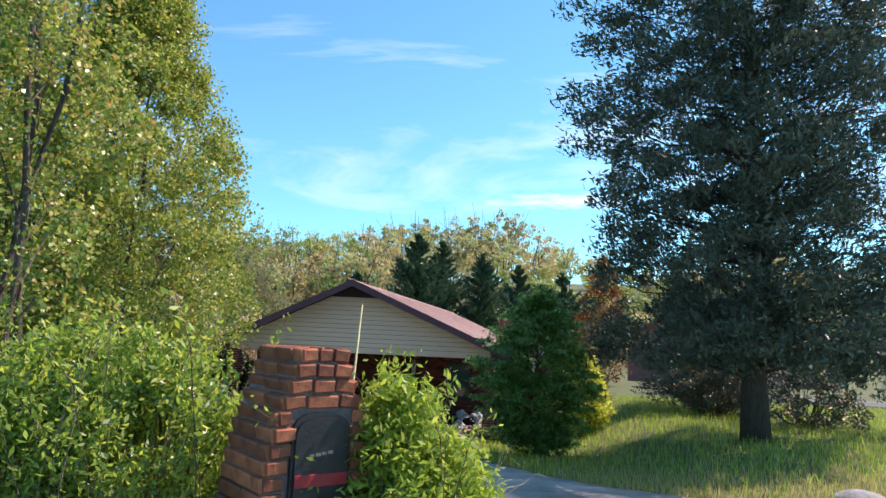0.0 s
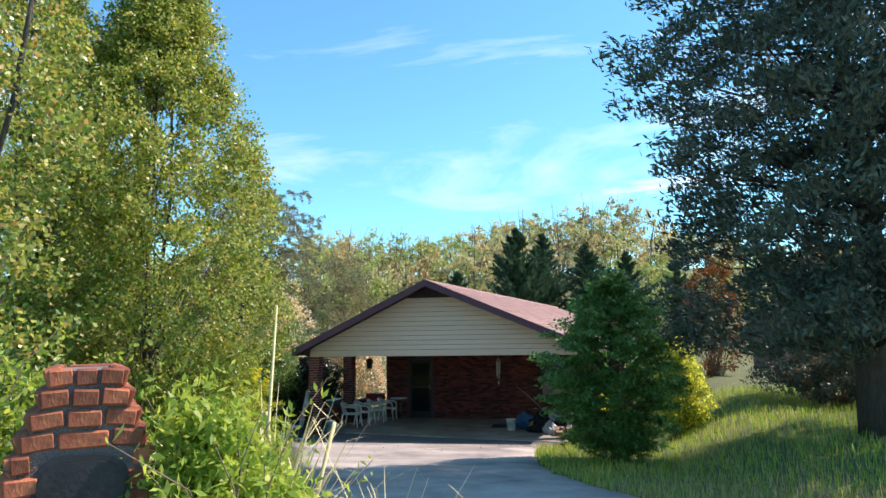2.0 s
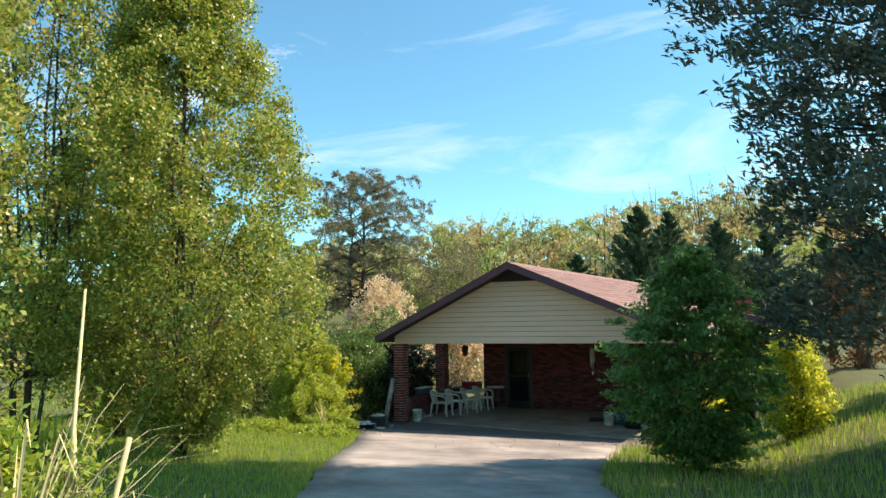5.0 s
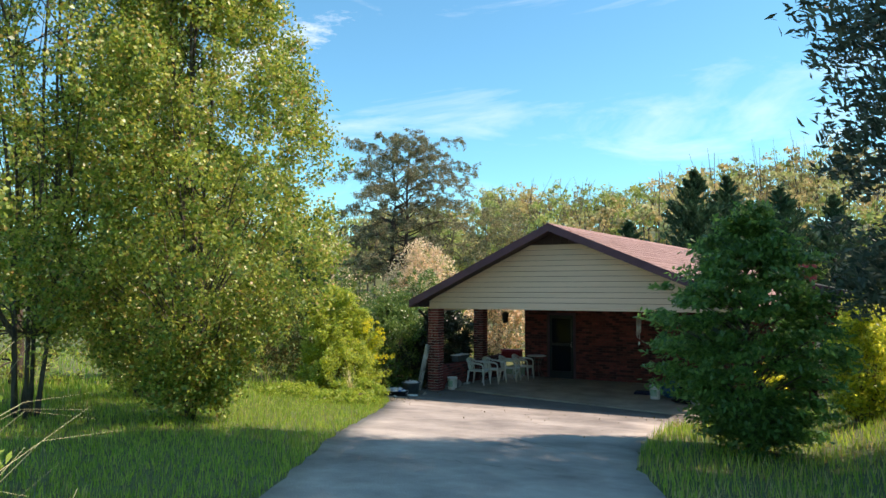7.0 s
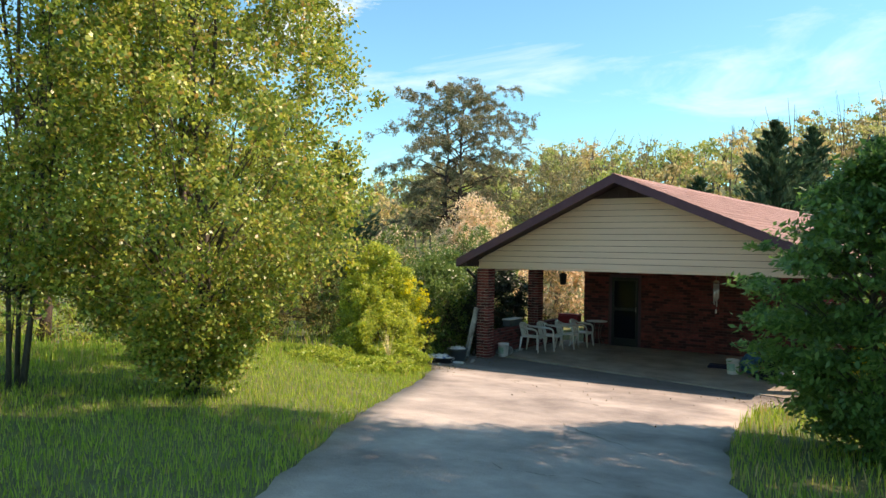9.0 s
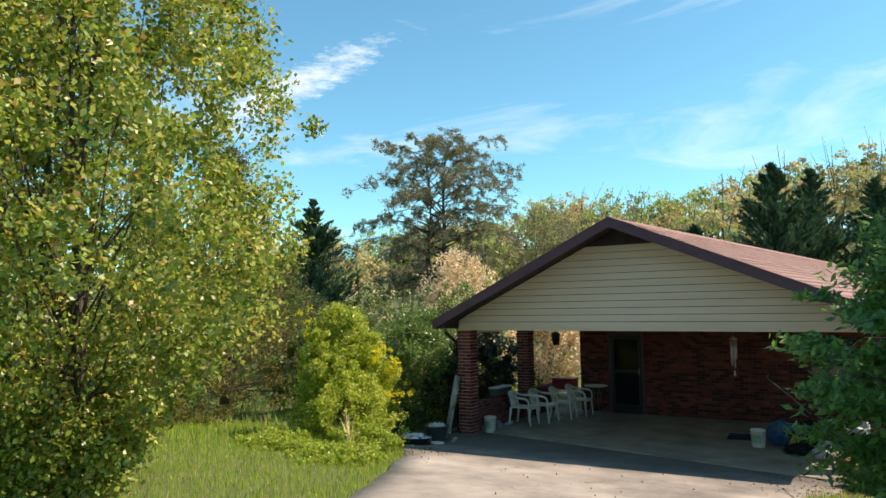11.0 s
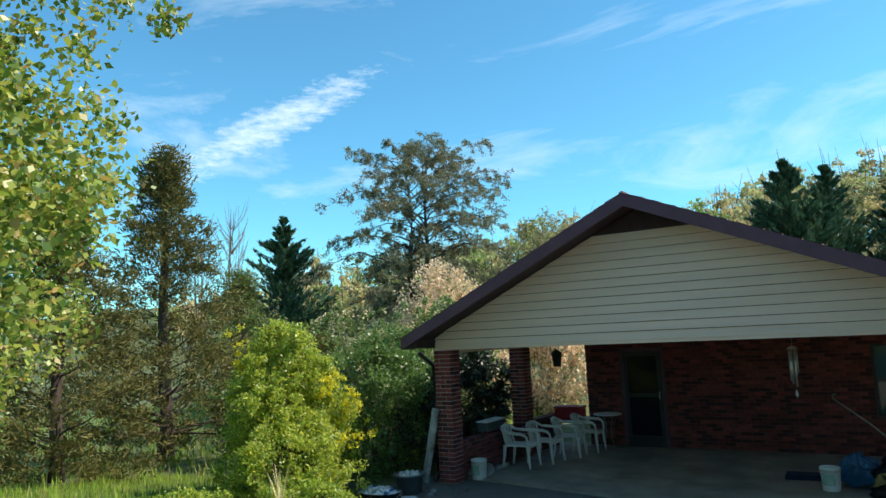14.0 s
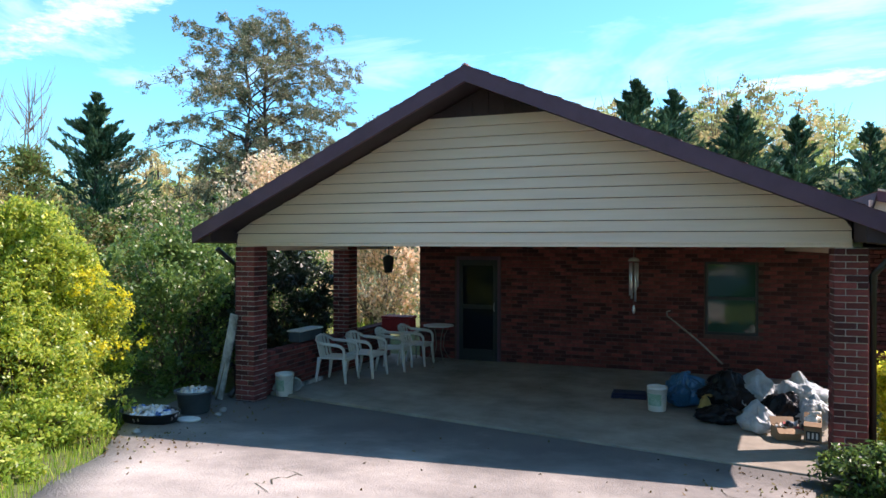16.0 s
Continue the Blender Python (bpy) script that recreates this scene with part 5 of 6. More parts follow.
carton(6.80, 0.50, floor_z(0.5), 0.25, 0.20, 0.13, 12, "torn open cardboard box full of litter")
c2 = carton(7.06, 0.48, floor_z(0.5), 0.17, 0.17, 0.22, -8, "upright cardboard carton with a dark printed panel")
box("printed_panel", -0.065, -0.0885, 0.02, 0.065, -0.086, 0.12, M_DARK, c2, 0, "dark printed panel with pale bars")
for k in range(3):
    box("print_bar", -0.05 + 0.04 * k, -0.091, 0.04, -0.03 + 0.04 * k, -0.0887, 0.105, M_WHITE, c2, 0)

gl = np.random.default_rng(77)
for k in range(9):
    sc = tagged(empty("paper_scrap", 6.74 + 0.03 * k + gl.normal(0, 0.02), 0.47 + gl.normal(0, 0.05), floor_z(0.5) + 0.10 + 0.05 * gl.random(), 40 * k), "crumpled scrap of paper in the torn box", "litter", "litter in the torn box")
    bm = bmesh.new()
    bmesh.ops.create_grid(bm, x_segments=4, y_segments=3, size=0.5)
    for v in bm.verts:
        v.co = Vector((v.co.x * 0.11, v.co.y * 0.08, 0.05 * noise.noise(v.co * 3 + Vector((k * 3.1, 0, 0))) + 0.03))
    bmesh.ops.solidify(bm, geom=list(bm.faces), thickness=0.002)
    part("sheet", bm, [M_WHITE, M_CARD, M_RED, M_DARK, M_BAGW][k % 5], sc)

mat_ob = tagged(empty("floor_mat", 4.98, 2.15, floor_z(2.15), 4), "folded dark navy mat lying on the slab", "mat")
box("fold", -0.24, -0.16, 0.0, 0.24, 0.16, 0.035, M_NAVY, mat_ob, 0.012)
box("fold", -0.22, -0.14, 0.035, 0.23, 0.15, 0.07, M_NAVY, mat_ob, 0.012)
pole = tagged(empty("walking_stick", 6.15, 2.05, 0.55), "crooked grey stick leaning on the rubbish bags", "stick")
bm = bmesh.new()
tube_into(bm, [(0.05, 0, 0.0), (-0.25, 0.05, 0.28), (-0.55, 0.12, 0.52), (-0.66, 0.15, 0.60), (-0.67, 0.15, 0.66), (-0.62, 0.14, 0.68)], [0.014, 0.013, 0.012, 0.012, 0.012, 0.010], 7)
part("shaft", bm, M_STICK, pole)
pot = tagged(empty("flower_pot", 0.42, 0.75, floor_z(0.75), 30), "small grey flower pot tipped over beside the low wall", "pot")
bm = bmesh.new()
lathe_into(bm, [(0.01, 0.0), (0.065, 0.0), (0.09, 0.15), (0.10, 0.15), (0.10, 0.18), (0.085, 0.18), (0.06, 0.02), (0.01, 0.02)], 18, Matrix.Translation((0, 0, 0.09)) @ Matrix.Rotation(radians(80), 4, "X"))
part("pot", bm, M_ROCK, pot)
lying = tagged(empty("fallen_board", 0.33, 1.25, floor_z(1.2), 88), "peeling white board lying along the low wall", "board")
box("board", -0.38, -0.03, 0.0, 0.38, 0.03, 0.06, M_PEEL, lying, 0.006)
plank = tagged(empty("leaning_board", -0.30, -0.05, 0.0), "peeling white board leaning on the brick pillar", "board")
box("board", -0.065, -0.015, 0.0, 0.065, 0.015, 1.20, M_PEEL, plank, 0.004, "", Matrix.Translation((0.0, 0, 0.01)) @ Matrix.Rotation(radians(13), 4, "Y"))
rod = tagged(empty("leaning_rod", -0.30, -0.10, 0.0), "thin rusty rod leaning on the brick pillar", "rod")
bm = bmesh.new()
tube_into(bm, [(0, 0, 0.01), (0.22, 0.08, 1.0)], [0.007, 0.007], 6)
part("bar", bm, M_STICK, rod)

tub = tagged(empty("plastic_tub", -0.08, -0.80, float(gz(0, -0.8)) + 0.015), "blue-grey plastic tub heaped with empty cans", "tub")
bm = bmesh.new()
lathe_into(bm, [(0.165, 0.0), (0.18, 0.01), (0.215, 0.25), (0.242, 0.258), (0.242, 0.285), (0.21, 0.285), (0.205, 0.23)], 28)
part("tub", bm, M_TUB, tub)
g5 = np.random.default_rng(5)


def cans(owner, n, rx, ry, z, heap, mats):
    for k in range(n):
        a, r = g5.random() * 6.283, math.sqrt(g5.random())
        x, y = r * rx * math.cos(a), r * ry * math.sin(a)
        m = Matrix.Translation((x, y, z + heap * (1 - r) * g5.random())) @ Euler((g5.uniform(0.6, 2.4), g5.uniform(-0.6, 0.6), g5.random() * 6.28)).to_matrix().to_4x4()
        bm = bmesh.new()
        squash = g5.uniform(0.55, 1.0)
        lathe_into(bm, [(0.025, -0.06), (0.033, -0.053), (0.033 * squash, 0.0), (0.033, 0.045), (0.026, 0.06)], 8, m)
        part("can", bm, mats[int(g5.integers(len(mats)))], owner)


cans(tub, 24, 0.165, 0.165, 0.26, 0.05, [M_METAL, M_WHITE])
tray = tagged(empty("can_tray", -0.12, -1.5, float(gz(-0.12, -1.5)) + 0.015), "low black tray heaped with crushed silver and blue cans", "tray")
bm = bmesh.new()
lathe_into(bm, [(0.30, 0.0), (0.34, 0.02), (0.37, 0.12), (0.385, 0.125), (0.36, 0.125), (0.32, 0.04)], 24, Matrix.Diagonal((1.0, 0.7, 1, 1)))
part("tray", bm, M_DARK, tray)
cans(tray, 75, 0.32, 0.21, 0.08, 0.14, [M_METAL, M_METAL, M_CANBLUE, M_WHITE])
lid = tagged(empty("plastic_plate", 0.22, -1.25, float(gz(0.22, -1.25)) + 0.02), "white plastic plate lying on the concrete", "plate")
bm = bmesh.new()
lathe_into(bm, [(0.14, 0.0), (0.15, 0.008), (0.15, 0.02), (0.13, 0.024), (0.02, 0.018)], 20, Matrix.Diagonal((1.0, 0.75, 1, 1)))
part("disc", bm, M_WHITE, lid)
for x, y, r in ((0.22, -0.62, 0.05), (0.33, -0.85, 0.04), (0.17, 0.62, 0.09), (0.30, -2.15, 0.05)):
    zz = float(gz(x, y)) + 0.01 if y < -0.3 else floor_z(y)
    st = tagged(empty("stone", x, y, zz), "pale rounded stone lying on the concrete", "stone", "loose stones")
    bm = bmesh.new()
    bmesh.ops.create_icosphere(bm, subdivisions=3, radius=r)
    for v in bm.verts:
        v.co *= 1 + 0.3 * noise.noise(v.co * 12 + Vector((x * 9, y, 0)))
        v.co.z = v.co.z * 0.65 + r * 0.55
    for f in bm.faces:
        f.smooth = True
    part("rock", bm, M_ROCK, st)
edge_rock = tagged(empty("edge_rock", 10.9, -11.9, float(gz(10.9, -11.9)) - 0.08), "grey weathered rock marking the edge of the drive", "rock")
bm = bmesh.new()
bmesh.ops.create_icosphere(bm, subdivisions=4, radius=0.28)
for v in bm.verts:
    v.co *= 1 + 0.25 * noise.noise(v.co * 4)
    v.co.z = v.co.z * 0.5 + 0.1
part("rock", bm, M_ROCK, edge_rock)

M_STRAW = mat("straw", (0.50, 0.43, 0.20), (0.74, 0.66, 0.36), 0.8, 8)

# ---- cracks in the concrete and fallen leaves ----
M_CRACK = mat("crack_soil", (0.03, 0.03, 0.02), (0.07, 0.07, 0.04), 0.95, 20)
gc = np.random.default_rng(61)
for ax, ay, bx, by in ((2.55, -2.5, 2.8, -3.5), (4.35, -2.7, 3.85, -3.8), (6.1, -1.6, 6.55, -3.0), (3.1, -4.3, 5.6, -5.0), (4.8, -6.6, 6.3, -7.6), (5.0, -9.4, 7.2, -9.0)):
    path = wander((ax, ay, 0), (bx, by, 0), 14, 0.06, gc)
    bm = bmesh.new()
    last = None
    for i, p in enumerate(path):
        w = 0.009 * gc.uniform(0.3, 1.0) * (1 - abs(i / 6.5 - 1)) + 0.001
        zz = float(gz(p[0], p[1])) + 0.0195
        pair = (bm.verts.new((p[0] - w, p[1] - w * 0.4, zz)), bm.verts.new((p[0] + w, p[1] + w * 0.4, zz)))
        if last:
            bm.faces.new((last[0], last[1], pair[1], pair[0]))
        last = pair
    part("crack", bm, M_CRACK, driveway)
litter = []
for cx, cy, sx, sy, n in ((6.9, -1.6, 0.5, 0.6, 260), (0.35, -2.5, 0.5, 0.5, 220), (0.1, -0.4, 0.4, 0.5, 120), (3.6, -3.0, 2.2, 1.8, 60), (1.2, 3.9, 0.5, 0.4, 60)):
    q = gc.normal(size=(n, 2)) * (sx, sy) + (cx, cy)
    zz = [floor_z(y) + 0.004 if y > 0.9 else float(gz(x, y)) + 0.022 for x, y in q]
    litter.append(np.column_stack([q, zz]))
L_LITTER = leaf_mat("fallen_leaf", [(0.06, 0.045, 0.025), (0.16, 0.11, 0.05), (0.10, 0.12, 0.03)], 0.2, 0.1)
litter = np.concatenate(litter)
tagged(foliage("leaf_litter", litter, 0.045, 0.025, [L_LITTER], None, 0.0, 6.0), "scattered fallen leaves and dirt on the concrete", "leaf litter", kind="stuff")

# ---- roadside: dry cane, stalks, spiky clump ----
cane = tagged(empty("dry_cane", 5.9, -14.3, float(gz(5.9, -14.3))), "thin pale dead cane standing in the vines", "cane")
bm = bmesh.new()
tube_into(bm, [(0.0, 0, 0), (0.01, 0.0, 0.9), (0.06, 0.0, 1.75)], [0.014, 0.012, 0.006], 6)
part("stalk", bm, M_STRAW, cane)
for dx, dy, hh, lean in ((0.16, -0.03, 1.05, 0.26), (0.10, 0.05, 1.10, -0.16)):
    st = tagged(empty("cut_cane", 5.95 + dx, -14.35 + dy, float(gz(6, -14.3))), "thick pale cut cane standing in the weeds", "cane")
    bm = bmesh.new()
    tube_into(bm, [(0, 0, 0), (lean * 0.5, 0, hh * 0.5), (lean, 0.02, hh)], [0.015, 0.013, 0.012], 8)
    part("stalk", bm, M_STRAW, st)


def blade_clump(name, x, y, n, h, spread, width, material, label, seed, category, bend=0.5):
    """Long narrow arching blades from one foot, joined as one tuft."""
    g = np.random.default_rng(seed)
    c = tagged(empty(name, x, y, float(gz(x, y))), label, category)
    bm = bmesh.new()
    for k in range(n):
        a = g.random() * 6.283
        hh = h * g.uniform(0.55, 1.1)
        s = spread * g.uniform(0.2, 1.0)
        w = width * g.uniform(0.6, 1.2)
        px, py = math.cos(a), math.sin(a)
        last = None
        for i in range(6):
            t = i / 5
            cx, cy, cz = px * s * t ** 1.6, py * s * t ** 1.6, hh * (t - bend * t ** 3 * g.uniform(0.3, 1.0))
            ww = w * (1 - t) + 0.001
            pair = (bm.verts.new((cx - py * ww, cy + px * ww, cz)), bm.verts.new((cx + py * ww, cy - px * ww, cz)))
            if last:
                bm.faces.new((last[0], last[1], pair[1], pair[0]))
            last = pair
    tagged(part("tuft", bm, material, c), kind="stuff")
    return c


blade_clump("straw_grass", 6.15, -14.75, 95, 1.58, 1.0, 0.010, M_STRAW, "clump of long dry straw-coloured grass in the vines", 101, "grass clump", 0.5)
blade_clump("straw_grass", 6.72, -14.45, 24, 1.10, 0.85, 0.009, M_STRAW, "arching dry stalks at the edge of the drive", 102, "grass clump", 0.5)
blade_clump("reed_clump", 0.22, -3.75, 45, 0.75, 0.22, 0.006, M_STRAW, "upright clump of dry tan reeds by the privet", 103, "grass clump", 0.15)
L_BLADE = leaf_mat("iris_blade", [(0.09, 0.17, 0.09), (0.17, 0.27, 0.15)], 0.3, 0.4)
blade_clump("iris_clump", -0.62, -3.0, 46, 0.62, 0.42, 0.016, L_BLADE, "blue-green strap-leaved iris clump at the foot of the privet", 104, "plant", 0.35)
bush("ivy_patch", -0.35, -2.85, 0.75, 0.55, 0.38, 170, 60, (0.055, 0.028), [L_BUSH, L_VINE], "low yellow-green ground cover spilling on the concrete", 105, low=0.03, cr=(0.08, 0.15), category="plant")
bush("ivy_patch", -1.3, -3.7, 0.9, 0.6, 0.20, 110, 60, (0.055, 0.028), [L_BUSH, L_VINE], "low leafy ground cover in front of the privet", 107, low=0.03, cr=(0.08, 0.15), category="plant")
bush("ivy_patch", 0.35, -4.2, 0.7, 0.6, 0.18, 90, 60, (0.055, 0.03), [L_BUSH, L_VINE], "low green ground cover along the drive", 106, low=0.03, cr=(0.08, 0.15), category="plant")
sap = [(-18.3, 11.5, 9.0), (-19.4, 12.6, 9.4), (-17.4, 10.4, 7.8), (-18.9, 10.2, 8.2), (-20.4, 11.6, 8.6)]
for i, (x, y, top) in enumerate(sap):
    g = np.random.default_rng(200 + i)
    t = tagged(empty("bare_sapling", x, y, float(gz(x, y))), "thin pale sapling with bare upright twigs", "tree", "bare saplings")
    bm = bmesh.new()
    h = top
    tube_into(bm, wander((0, 0, -0.05), (g.normal(0, 0.2), 0, h), 6, 0.06, g), [0.07, 0.06, 0.05, 0.035, 0.02, 0.006], 6)
    part("trunk", bm, M_TWIG, t)
    bm = bmesh.new()
    for k in range(34):
        z = h * g.uniform(0.3, 0.9)
        a = g.random() * 6.28
        tube_into(bm, [(0, 0, z), (0.5 * math.cos(a), 0.5 * math.sin(a), z + 0.6), (0.8 * math.cos(a), 0.8 * math.sin(a), z + g.uniform(1.0, 1.8))], [0.018, 0.012, 0.004], 4, False)
    tagged(part("twigs", bm, M_TWIG, t), kind="stuff")

# ---- neighbour beyond the cedar ----
nb = tagged(empty("neighbour_house", 20.0, 17.0, float(gz(20, 17)), -15), "distant brick house seen beneath the cedar", "house")
prism("wall", [(-5, -0.2), (5, -0.2), (5, 2.6), (0, 4.6), (-5, 2.6)], 0, 8, M_PINK, nb)
prism("roof", [(-5.5, 2.35), (0, 4.6), (5.5, 2.35), (5.5, 2.5), (0, 4.78), (-5.5, 2.5)], -0.4, 8.4, M_SHINGLE, nb)
for x in (-2.5, 2.5):
    w = box("window", x - 0.5, -0.03, 0.9, x + 0.5, 0.02, 2.1, M_PANE, nb, 0.004)
    box("frame", x - 0.58, -0.02, 0.82, x + 0.58, 0.015, 0.9, M_WHITE, w, 0.004)
nd_l = [(13.2, 9.0), (16.0, 5.5), (20.0, 3.0), (30.0, 0.5)]
nd_r = [(15.0, 11.5), (18.0, 8.5), (22.0, 6.0), (30.0, 4.5)]
tagged(strip("neighbour_drive", nd_l, nd_r, 6, 0.03, M_DRIVE), "pale concrete drive beyond the cedar", "driveway", kind="structure")

# ---- brick mailbox ----
MB_FOOT = float(gz(5.92, -15.88)) - 0.02
mailbox = tagged(empty("brick_mailbox", 5.92, -15.88, MB_FOOT, 40), "flared orange brick mailbox pillar with a black arched door", "mailbox")
MB_TOP, MB_D = 2.50 - MB_FOOT, 0.25


def mb_half(z):
    """Half the pillar's width at the height z over its foot."""
    return float(np.interp(MB_TOP - z, [0.0, 0.1, 0.19, 0.32, 0.46, 0.60, 0.82], [0.118, 0.144, 0.178, 0.224, 0.257, 0.284, 0.305]))


bm = bmesh.new()
rings = []
for z in [0.0] + [MB_TOP - d for d in (0.82, 0.60, 0.46, 0.32, 0.19, 0.1, 0.012)]:
    h = mb_half(z) - 0.010
    rings.append([bm.verts.new((sx * h, sy * (MB_D - 0.010), z)) for sx, sy in ((-1, -1), (1, -1), (1, 1), (-1, 1))])
for r0, r1 in zip(rings, rings[1:]):
    for k in range(4):
        bm.faces.new((r0[k], r0[(k + 1) % 4], r1[(k + 1) % 4], r1[k]))
bm.faces.new(rings[0][::-1])
bm.faces.new(rings[-1])
mb_core = part("core", bm, M_MORTAR, mailbox, "grey crumbling mortar core")
DOOR_W, DOOR_Z0, DOOR_Z1 = 0.155, MB_TOP - 0.92, MB_TOP - 0.31
lid = []
for k in range(17):
    a = math.pi * k / 16
    lid.append((DOOR_W * math.copysign(abs(math.cos(a)) ** 0.75, math.cos(a)), DOOR_Z1 - 0.10 + 0.10 * math.sin(a) ** 0.8))
outline = [(-DOOR_W, DOOR_Z0), (DOOR_W, DOOR_Z0)] + lid
mb_door = prism("letter_box", outline, -MB_D - 0.012, -0.05, M_DARK, mailbox, "black arched metal letter box")
inset = [(x * 0.90, DOOR_Z0 + 0.02 + (z - DOOR_Z0) * 0.93) for x, z in outline]
prism("door_panel", inset, -MB_D - 0.024, -MB_D - 0.013, M_DARK, mb_door)
box("red_band", -DOOR_W * 0.9, -MB_D - 0.033, DOOR_Z0 + 0.270, DOOR_W * 0.9, -MB_D - 0.025, DOOR_Z0 + 0.328, M_RED, mb_door, 0.002, "red painted band")
for k, (bx, bw) in enumerate(((-0.055, 0.012), (-0.02, 0.014), (0.012, 0.012), (0.045, 0.013))):
    box("print_bar", bx - bw, -MB_D - 0.0265, DOOR_Z0 + 0.405 + 0.004 * k, bx + bw, -MB_D - 0.0245, DOOR_Z0 + 0.420 + 0.004 * k, M_STICK, mb_door, 0, "scratched pale marks")

# ---- bricks: shared meshes, one object a piece ----


def brick_mesh(name, ln, dp, ht, material, bev=0.004, rough=0.0):
    bm = bmesh.new()
    box_into(bm, -ln / 2, -dp / 2, -ht / 2, ln / 2, dp / 2, ht / 2)
    bmesh.ops.bevel(bm, geom=list(bm.edges), offset=bev, segments=1, affect="EDGES")
    if rough:
        for v in bm.verts:
            v.co += Vector((noise.noise(v.co * 30), noise.noise(v.co * 30 + Vector((5, 0, 0))), noise.noise(v.co * 30 + Vector((0, 5, 0))))) * rough
    me = bpy.data.meshes.new(name)
    bm.to_mesh(me)
    bm.free()
    me.materials.append(material)
    return me


CO, BL = 0.0677, 0.203
B_FULL = brick_mesh("brick", BL - 0.010, 0.05, CO - 0.010, M_BRICK)
B_HALF = brick_mesh("half_brick", BL / 2 - 0.010, 0.05, CO - 0.010, M_BRICK)
M_FULL = [brick_mesh("mailbox_brick", 0.185, 0.06, 0.060, M_MBRICK, 0.007, 0.004 + 0.001 * k) for k in range(3)]
gb = np.random.default_rng(9)


def lay(me, parent, m):
    ob = new("brick", me)
    ob.parent = parent
    ob.matrix_basis = m
    return ob


def face_bricks(parent, x0, y0, ux, uy, length, z0, courses, skip=None, proud=0.004, joined=False):
    """Bricks in running bond on an upright face that starts at (x0, y0) and runs along (ux, uy); it looks to the right of that way."""
    rz = math.atan2(uy, ux)
    nx, ny = uy, -ux
    for c in range(courses):
        s = 0.0 if c % 2 == 0 else (-BL / 2 if joined else BL / 2)
        pos = []
        if s > 0:
            pos.append((BL / 4, B_HALF))
        while s + BL <= length + 0.02:
            pos.append((s + BL / 2, B_FULL))
            s += BL
        if length - s > BL / 3:
            pos.append((s + BL / 4, B_HALF))
        for p, me in pos:
            z = z0 + (c + 0.5) * CO
            if skip and skip(p, z):
                for q in (p - BL / 4, p + BL / 4):
                    if me is B_FULL and not skip(q, z):
                        d = proud - 0.026
                        lay(B_HALF, parent, Matrix.Translation((x0 + ux * q + nx * d, y0 + uy * q + ny * d, z)) @ Matrix.Rotation(rz, 4, "Z"))
                continue
            d = proud - 0.025 + gb.normal(0, 0.0012)
            lay(me, parent, Matrix.Translation((x0 + ux * p + nx * d, y0 + uy * p + ny * d, z)) @ Matrix.Rotation(rz + gb.normal(0, 0.004), 4, "Z"))


def pillar(x, y, label):
    p = box("pillar", x + 0.006, y + 0.006, -0.1, x + 0.298, y + 0.298, LINTEL - 0.04, M_PALEMORTAR, house, 0, label)
    z0, n = -0.06, 32
    face_bricks(p, x, y, 1, 0, 0.305, z0, n)
    face_bricks(p, x + 0.305, y, 0, 1, 0.305, z0, n)
    face_bricks(p, x, y + 0.305, 0, -1, 0.305, z0, n)
    return p


pillar(-0.06, 0.0, "square red brick carport pillar")
pillar(-0.06, 2.70, "square red brick carport pillar")
pillar(7.18, 0.0, "square red brick carport pillar")
for y0, y1 in ((0.31, 2.69), (3.01, D)):
    lw = box("low_wall", -0.02, y0, -0.15, 0.155, y1, 0.545, M_MORTAR, house, 0, "low red brick wall between the pillars")
    face_bricks(lw, 0.16, y0, 0, 1, y1 - y0, -0.07, 9)
    k = y0 + 0.04
    while k < y1 - 0.03:
        lay(B_FULL, lw, Matrix.Translation((0.07, k, 0.575)) @ Matrix.Rotation(gb.normal(0, 0.006), 4, "Z") @ Matrix.Rotation(math.pi / 2, 4, "X"))
        k += 0.062


def hole(x, z):
    return (1.50 < x < 2.47 and z < 1.93) or (5.94 < x < 6.87 and 0.60 < z < 1.87)


front = box("front_wall", 0.79, D + 0.002, -0.15, W + 1.0, D + 0.011, LINTEL, M_WALLMORTAR, house, 0, "red brick wall at the back of the carport")
X1 = 0.80 + 22 * BL
face_bricks(front, X1, D, 1, 0, 2.64, -0.11, 33, lambda p, z: hole(X1 + p, z) or (z < 0.43 and p > 0.65), joined=True)
# the rest of that wall and of the wing, joined
bmx = bmesh.new()
bmx.from_mesh(B_FULL)
base_v = [v.co.copy() for v in bmx.verts]
base_f = [[v.index for v in f.verts] for f in bmx.faces]
bmx.free()
verts, faces = [], []


def half(s, y, z, limit):
    """A half brick where a course meets an opening or the wall's end."""
    if limit and limit(s, z):
        return
    o = len(verts)
    verts.extend((s + v.x * 0.475, y + 0.0215 + v.y, z + v.z) for v in base_v)
    faces.extend([[o + i for i in f] for f in base_f])


def rest(x0, x1, y, z0, courses, limit=None, side=0):
    for c in range(courses):
        s = x0 + (BL / 2 if c % 2 else 0.0) + BL / 2
        if c % 2 and not side:
            half(x0 + BL / 4, y, z0 + (c + 0.5) * CO, limit)
        while s + BL / 2 <= x1 + 0.01:
            z = z0 + (c + 0.5) * CO
            if not (limit and limit(s, z)):
                o = len(verts)
                d = y + 0.021 + gb.normal(0, 0.001)
                verts.extend(((s + v.x, d + v.y, z + v.z) if not side else (d + v.y - 0.042, s + v.x, z + v.z)) for v in base_v)
                faces.extend([[o + i for i in f] for f in base_f])
            elif not side:
                half(s - BL / 4, y, z, limit)
                half(s + BL / 4, y, z, limit)
            s += BL


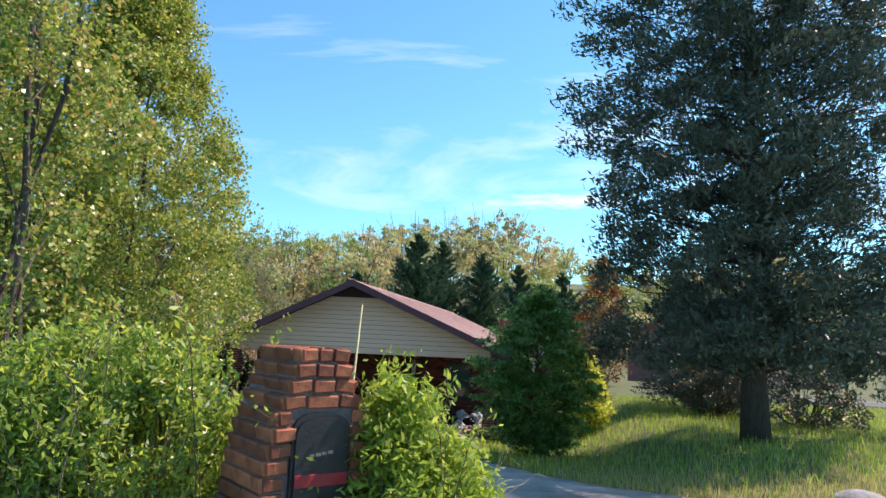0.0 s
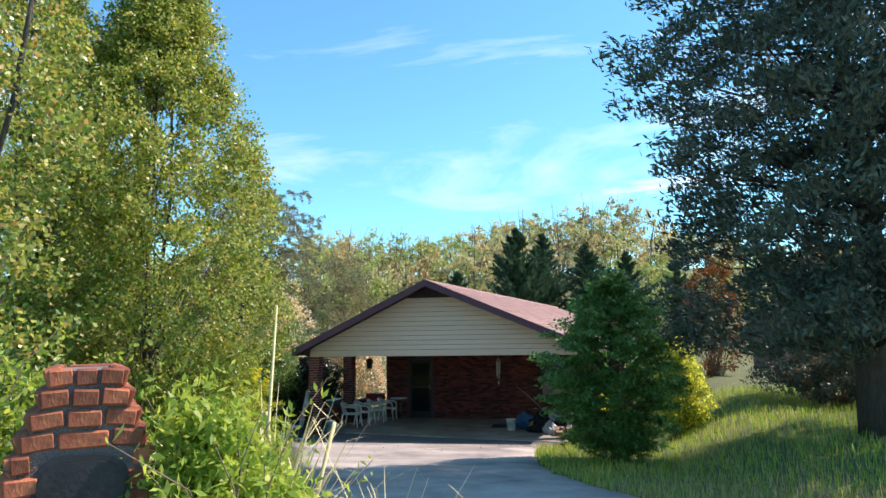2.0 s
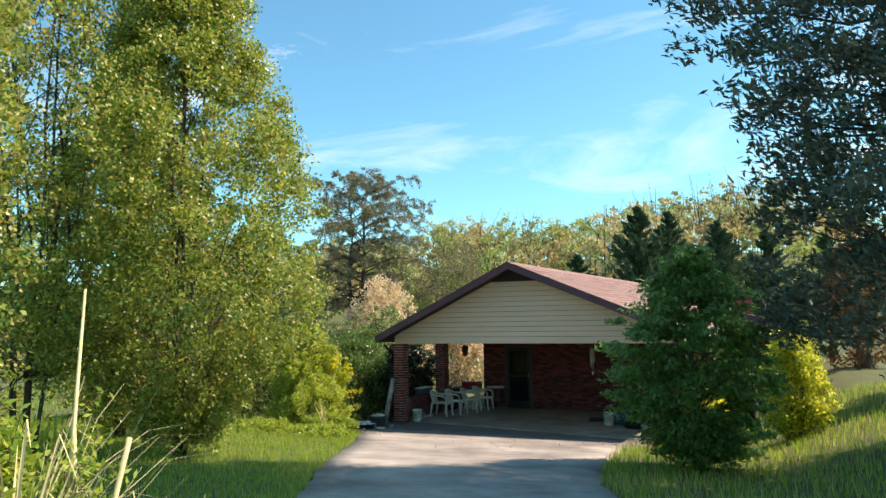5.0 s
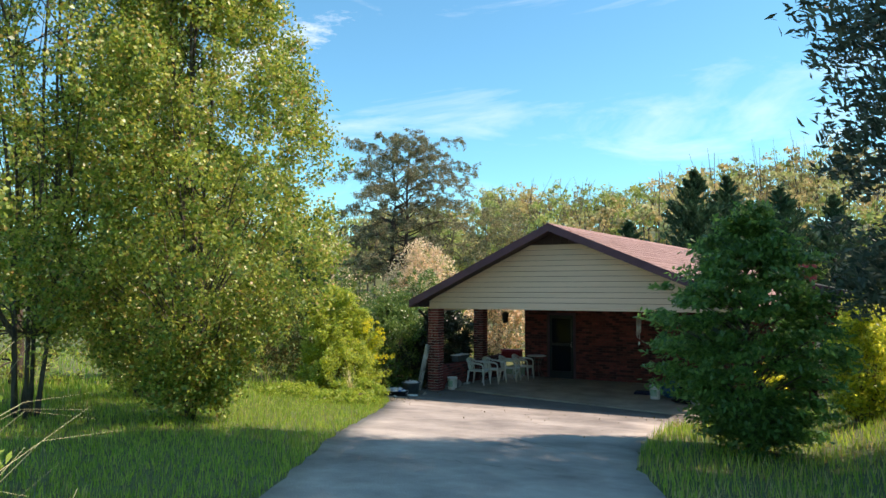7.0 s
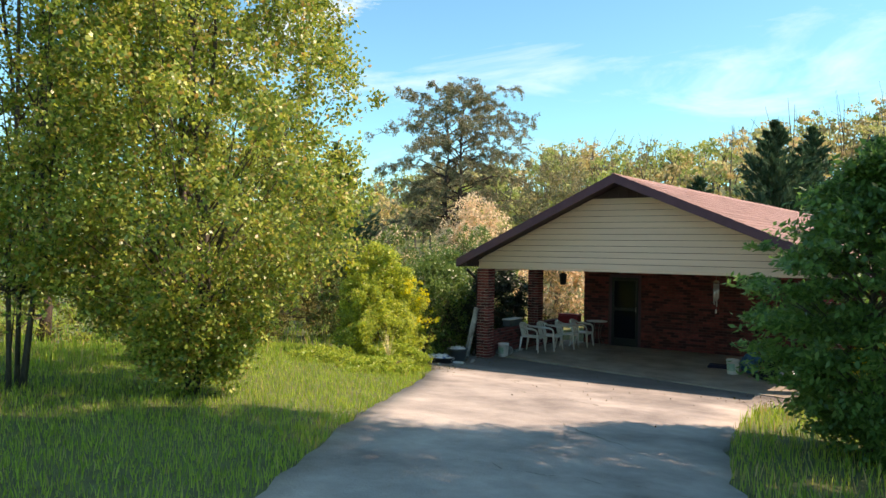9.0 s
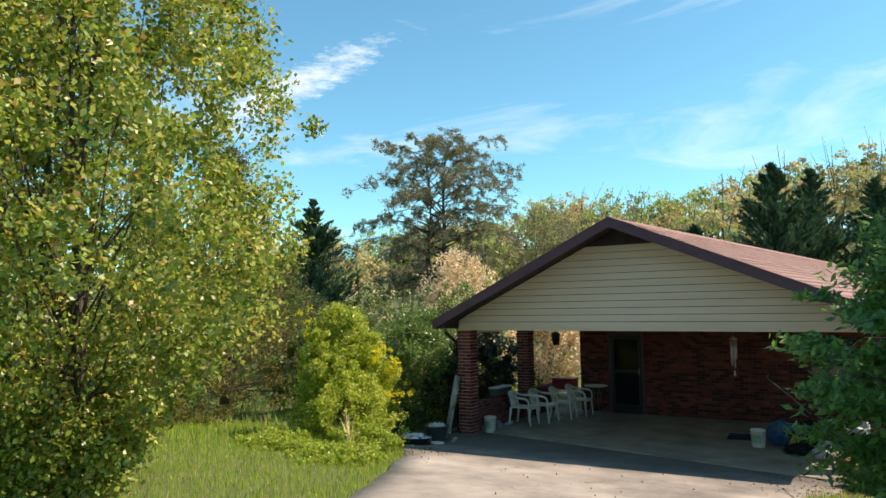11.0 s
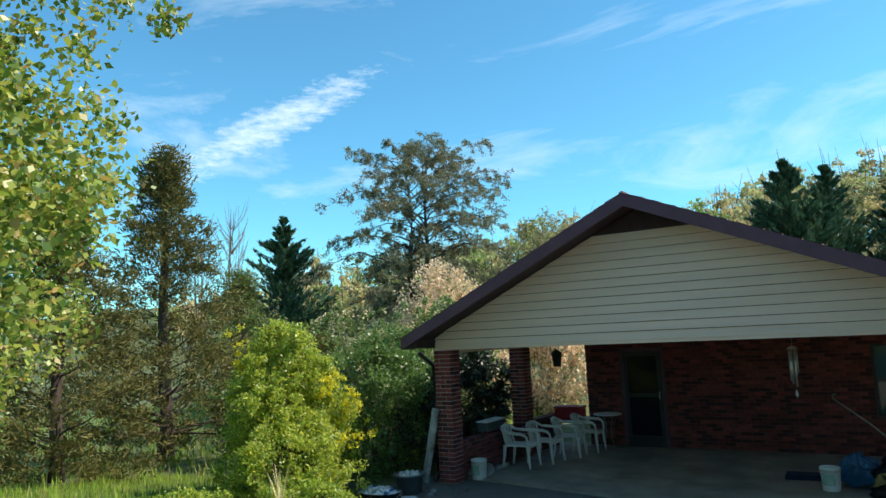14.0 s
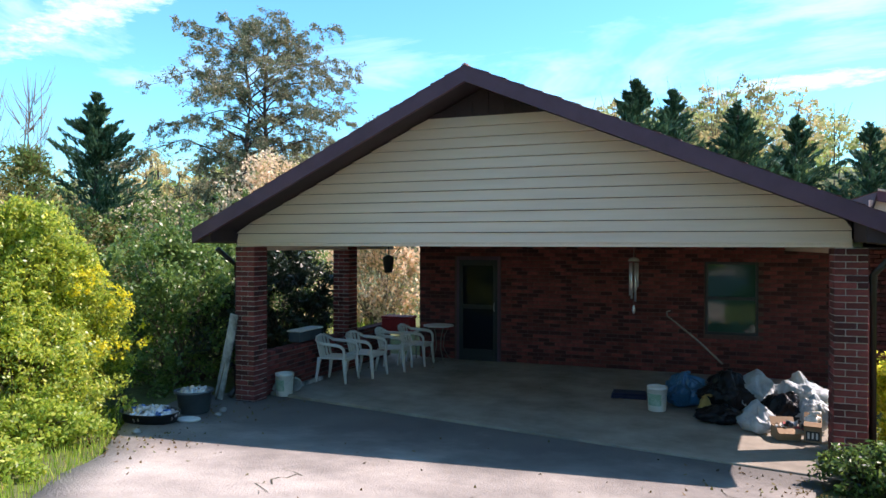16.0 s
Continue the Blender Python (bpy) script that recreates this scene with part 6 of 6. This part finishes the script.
rest(0.80, X1, D, -0.11, 33, hole)
rest(X1 + 3 * BL, X1 + 13 * BL, D, -0.11, 8, hole)
rest(7.95, 9.9, 4.63, -0.1, 42, lambda x, z: z > 2.80 - 0.27 * (x - 8.1))
rest(D + 0.05, 9.0, 0.80, -0.11, 33, None, 1)
me = bpy.data.meshes.new("brickwork")
me.from_pydata(verts, [], faces)
bw = mesh_part("brickwork", me, M_BRICK_J, house, "running bond red brickwork with some burnt dark bricks")
tagged(bw, kind="stuff")

MB_C = 0.0745
for c in range(int(MB_TOP / MB_C)):
    z = MB_TOP - (c + 0.5) * MB_C
    h = mb_half(z)
    lean = math.atan2(mb_half(z - MB_C / 2) - mb_half(z + MB_C / 2), MB_C)
    # front: a slanted brick at each edge, shorter ones between
    edge = (0.088, 0.10, 0.115)[min(c, 2)]
    inner = h - edge
    mids = [(-inner, inner)] if inner < 0.09 else ([(-inner, 0.0), (0.0, inner)] if c % 2 else [(-inner, -inner / 3), (-inner / 3, inner / 3), (inner / 3, inner)])
    for a, b, tilt in [(-h, -inner, lean * 0.6), (inner, h, -lean * 0.6)] + [(p, q, 0.0) for p, q in mids]:
        mid = (a + b) / 2
        if DOOR_Z0 - 0.02 < z < DOOR_Z1 + 0.03 and min(abs(a), abs(b)) < DOOR_W - 0.03 and (tilt == 0.0 or z < DOOR_Z1 - 0.02):
            if tilt == 0.0 or h - DOOR_W < 0.05:
                continue
            a, b = (a, -DOOR_W - 0.004) if mid < 0 else (DOOR_W + 0.004, b)
            mid = (a + b) / 2
        k = (b - a - 0.013) / 0.185
        m = Matrix.Translation((mid, -MB_D + 0.020 + gb.normal(0, 0.004), z)) @ Matrix.Rotation(-tilt * 0.5 + gb.normal(0, 0.015), 4, "Y") @ Matrix.Diagonal((k, 1, 1.06, 1))
        lay(M_FULL[int(gb.integers(3))], mb_core, m)
    # sides and back
    for side in (1, 2, 3):
        half_w = MB_D if side != 2 else h
        s = -half_w - (0.10 if c % 2 else 0.0)
        while s < half_w - 0.03:
            a, b = max(s, -half_w), min(s + 0.2, half_w)
            s += 0.2
            if b - a < 0.05:
                continue
            k = (b - a - 0.006) / 0.185
            off = (h if side != 2 else MB_D) - 0.020
            m = Matrix.Rotation(math.pi / 2 * side, 4, "Z") @ Matrix.Translation(((a + b) / 2, -off + gb.normal(0, 0.003), z)) @ Matrix.Rotation(lean if side != 2 else 0.0, 4, "X") @ Matrix.Diagonal((k, 1, 1.18, 1))
            lay(M_FULL[int(gb.integers(3))], mb_core, m)
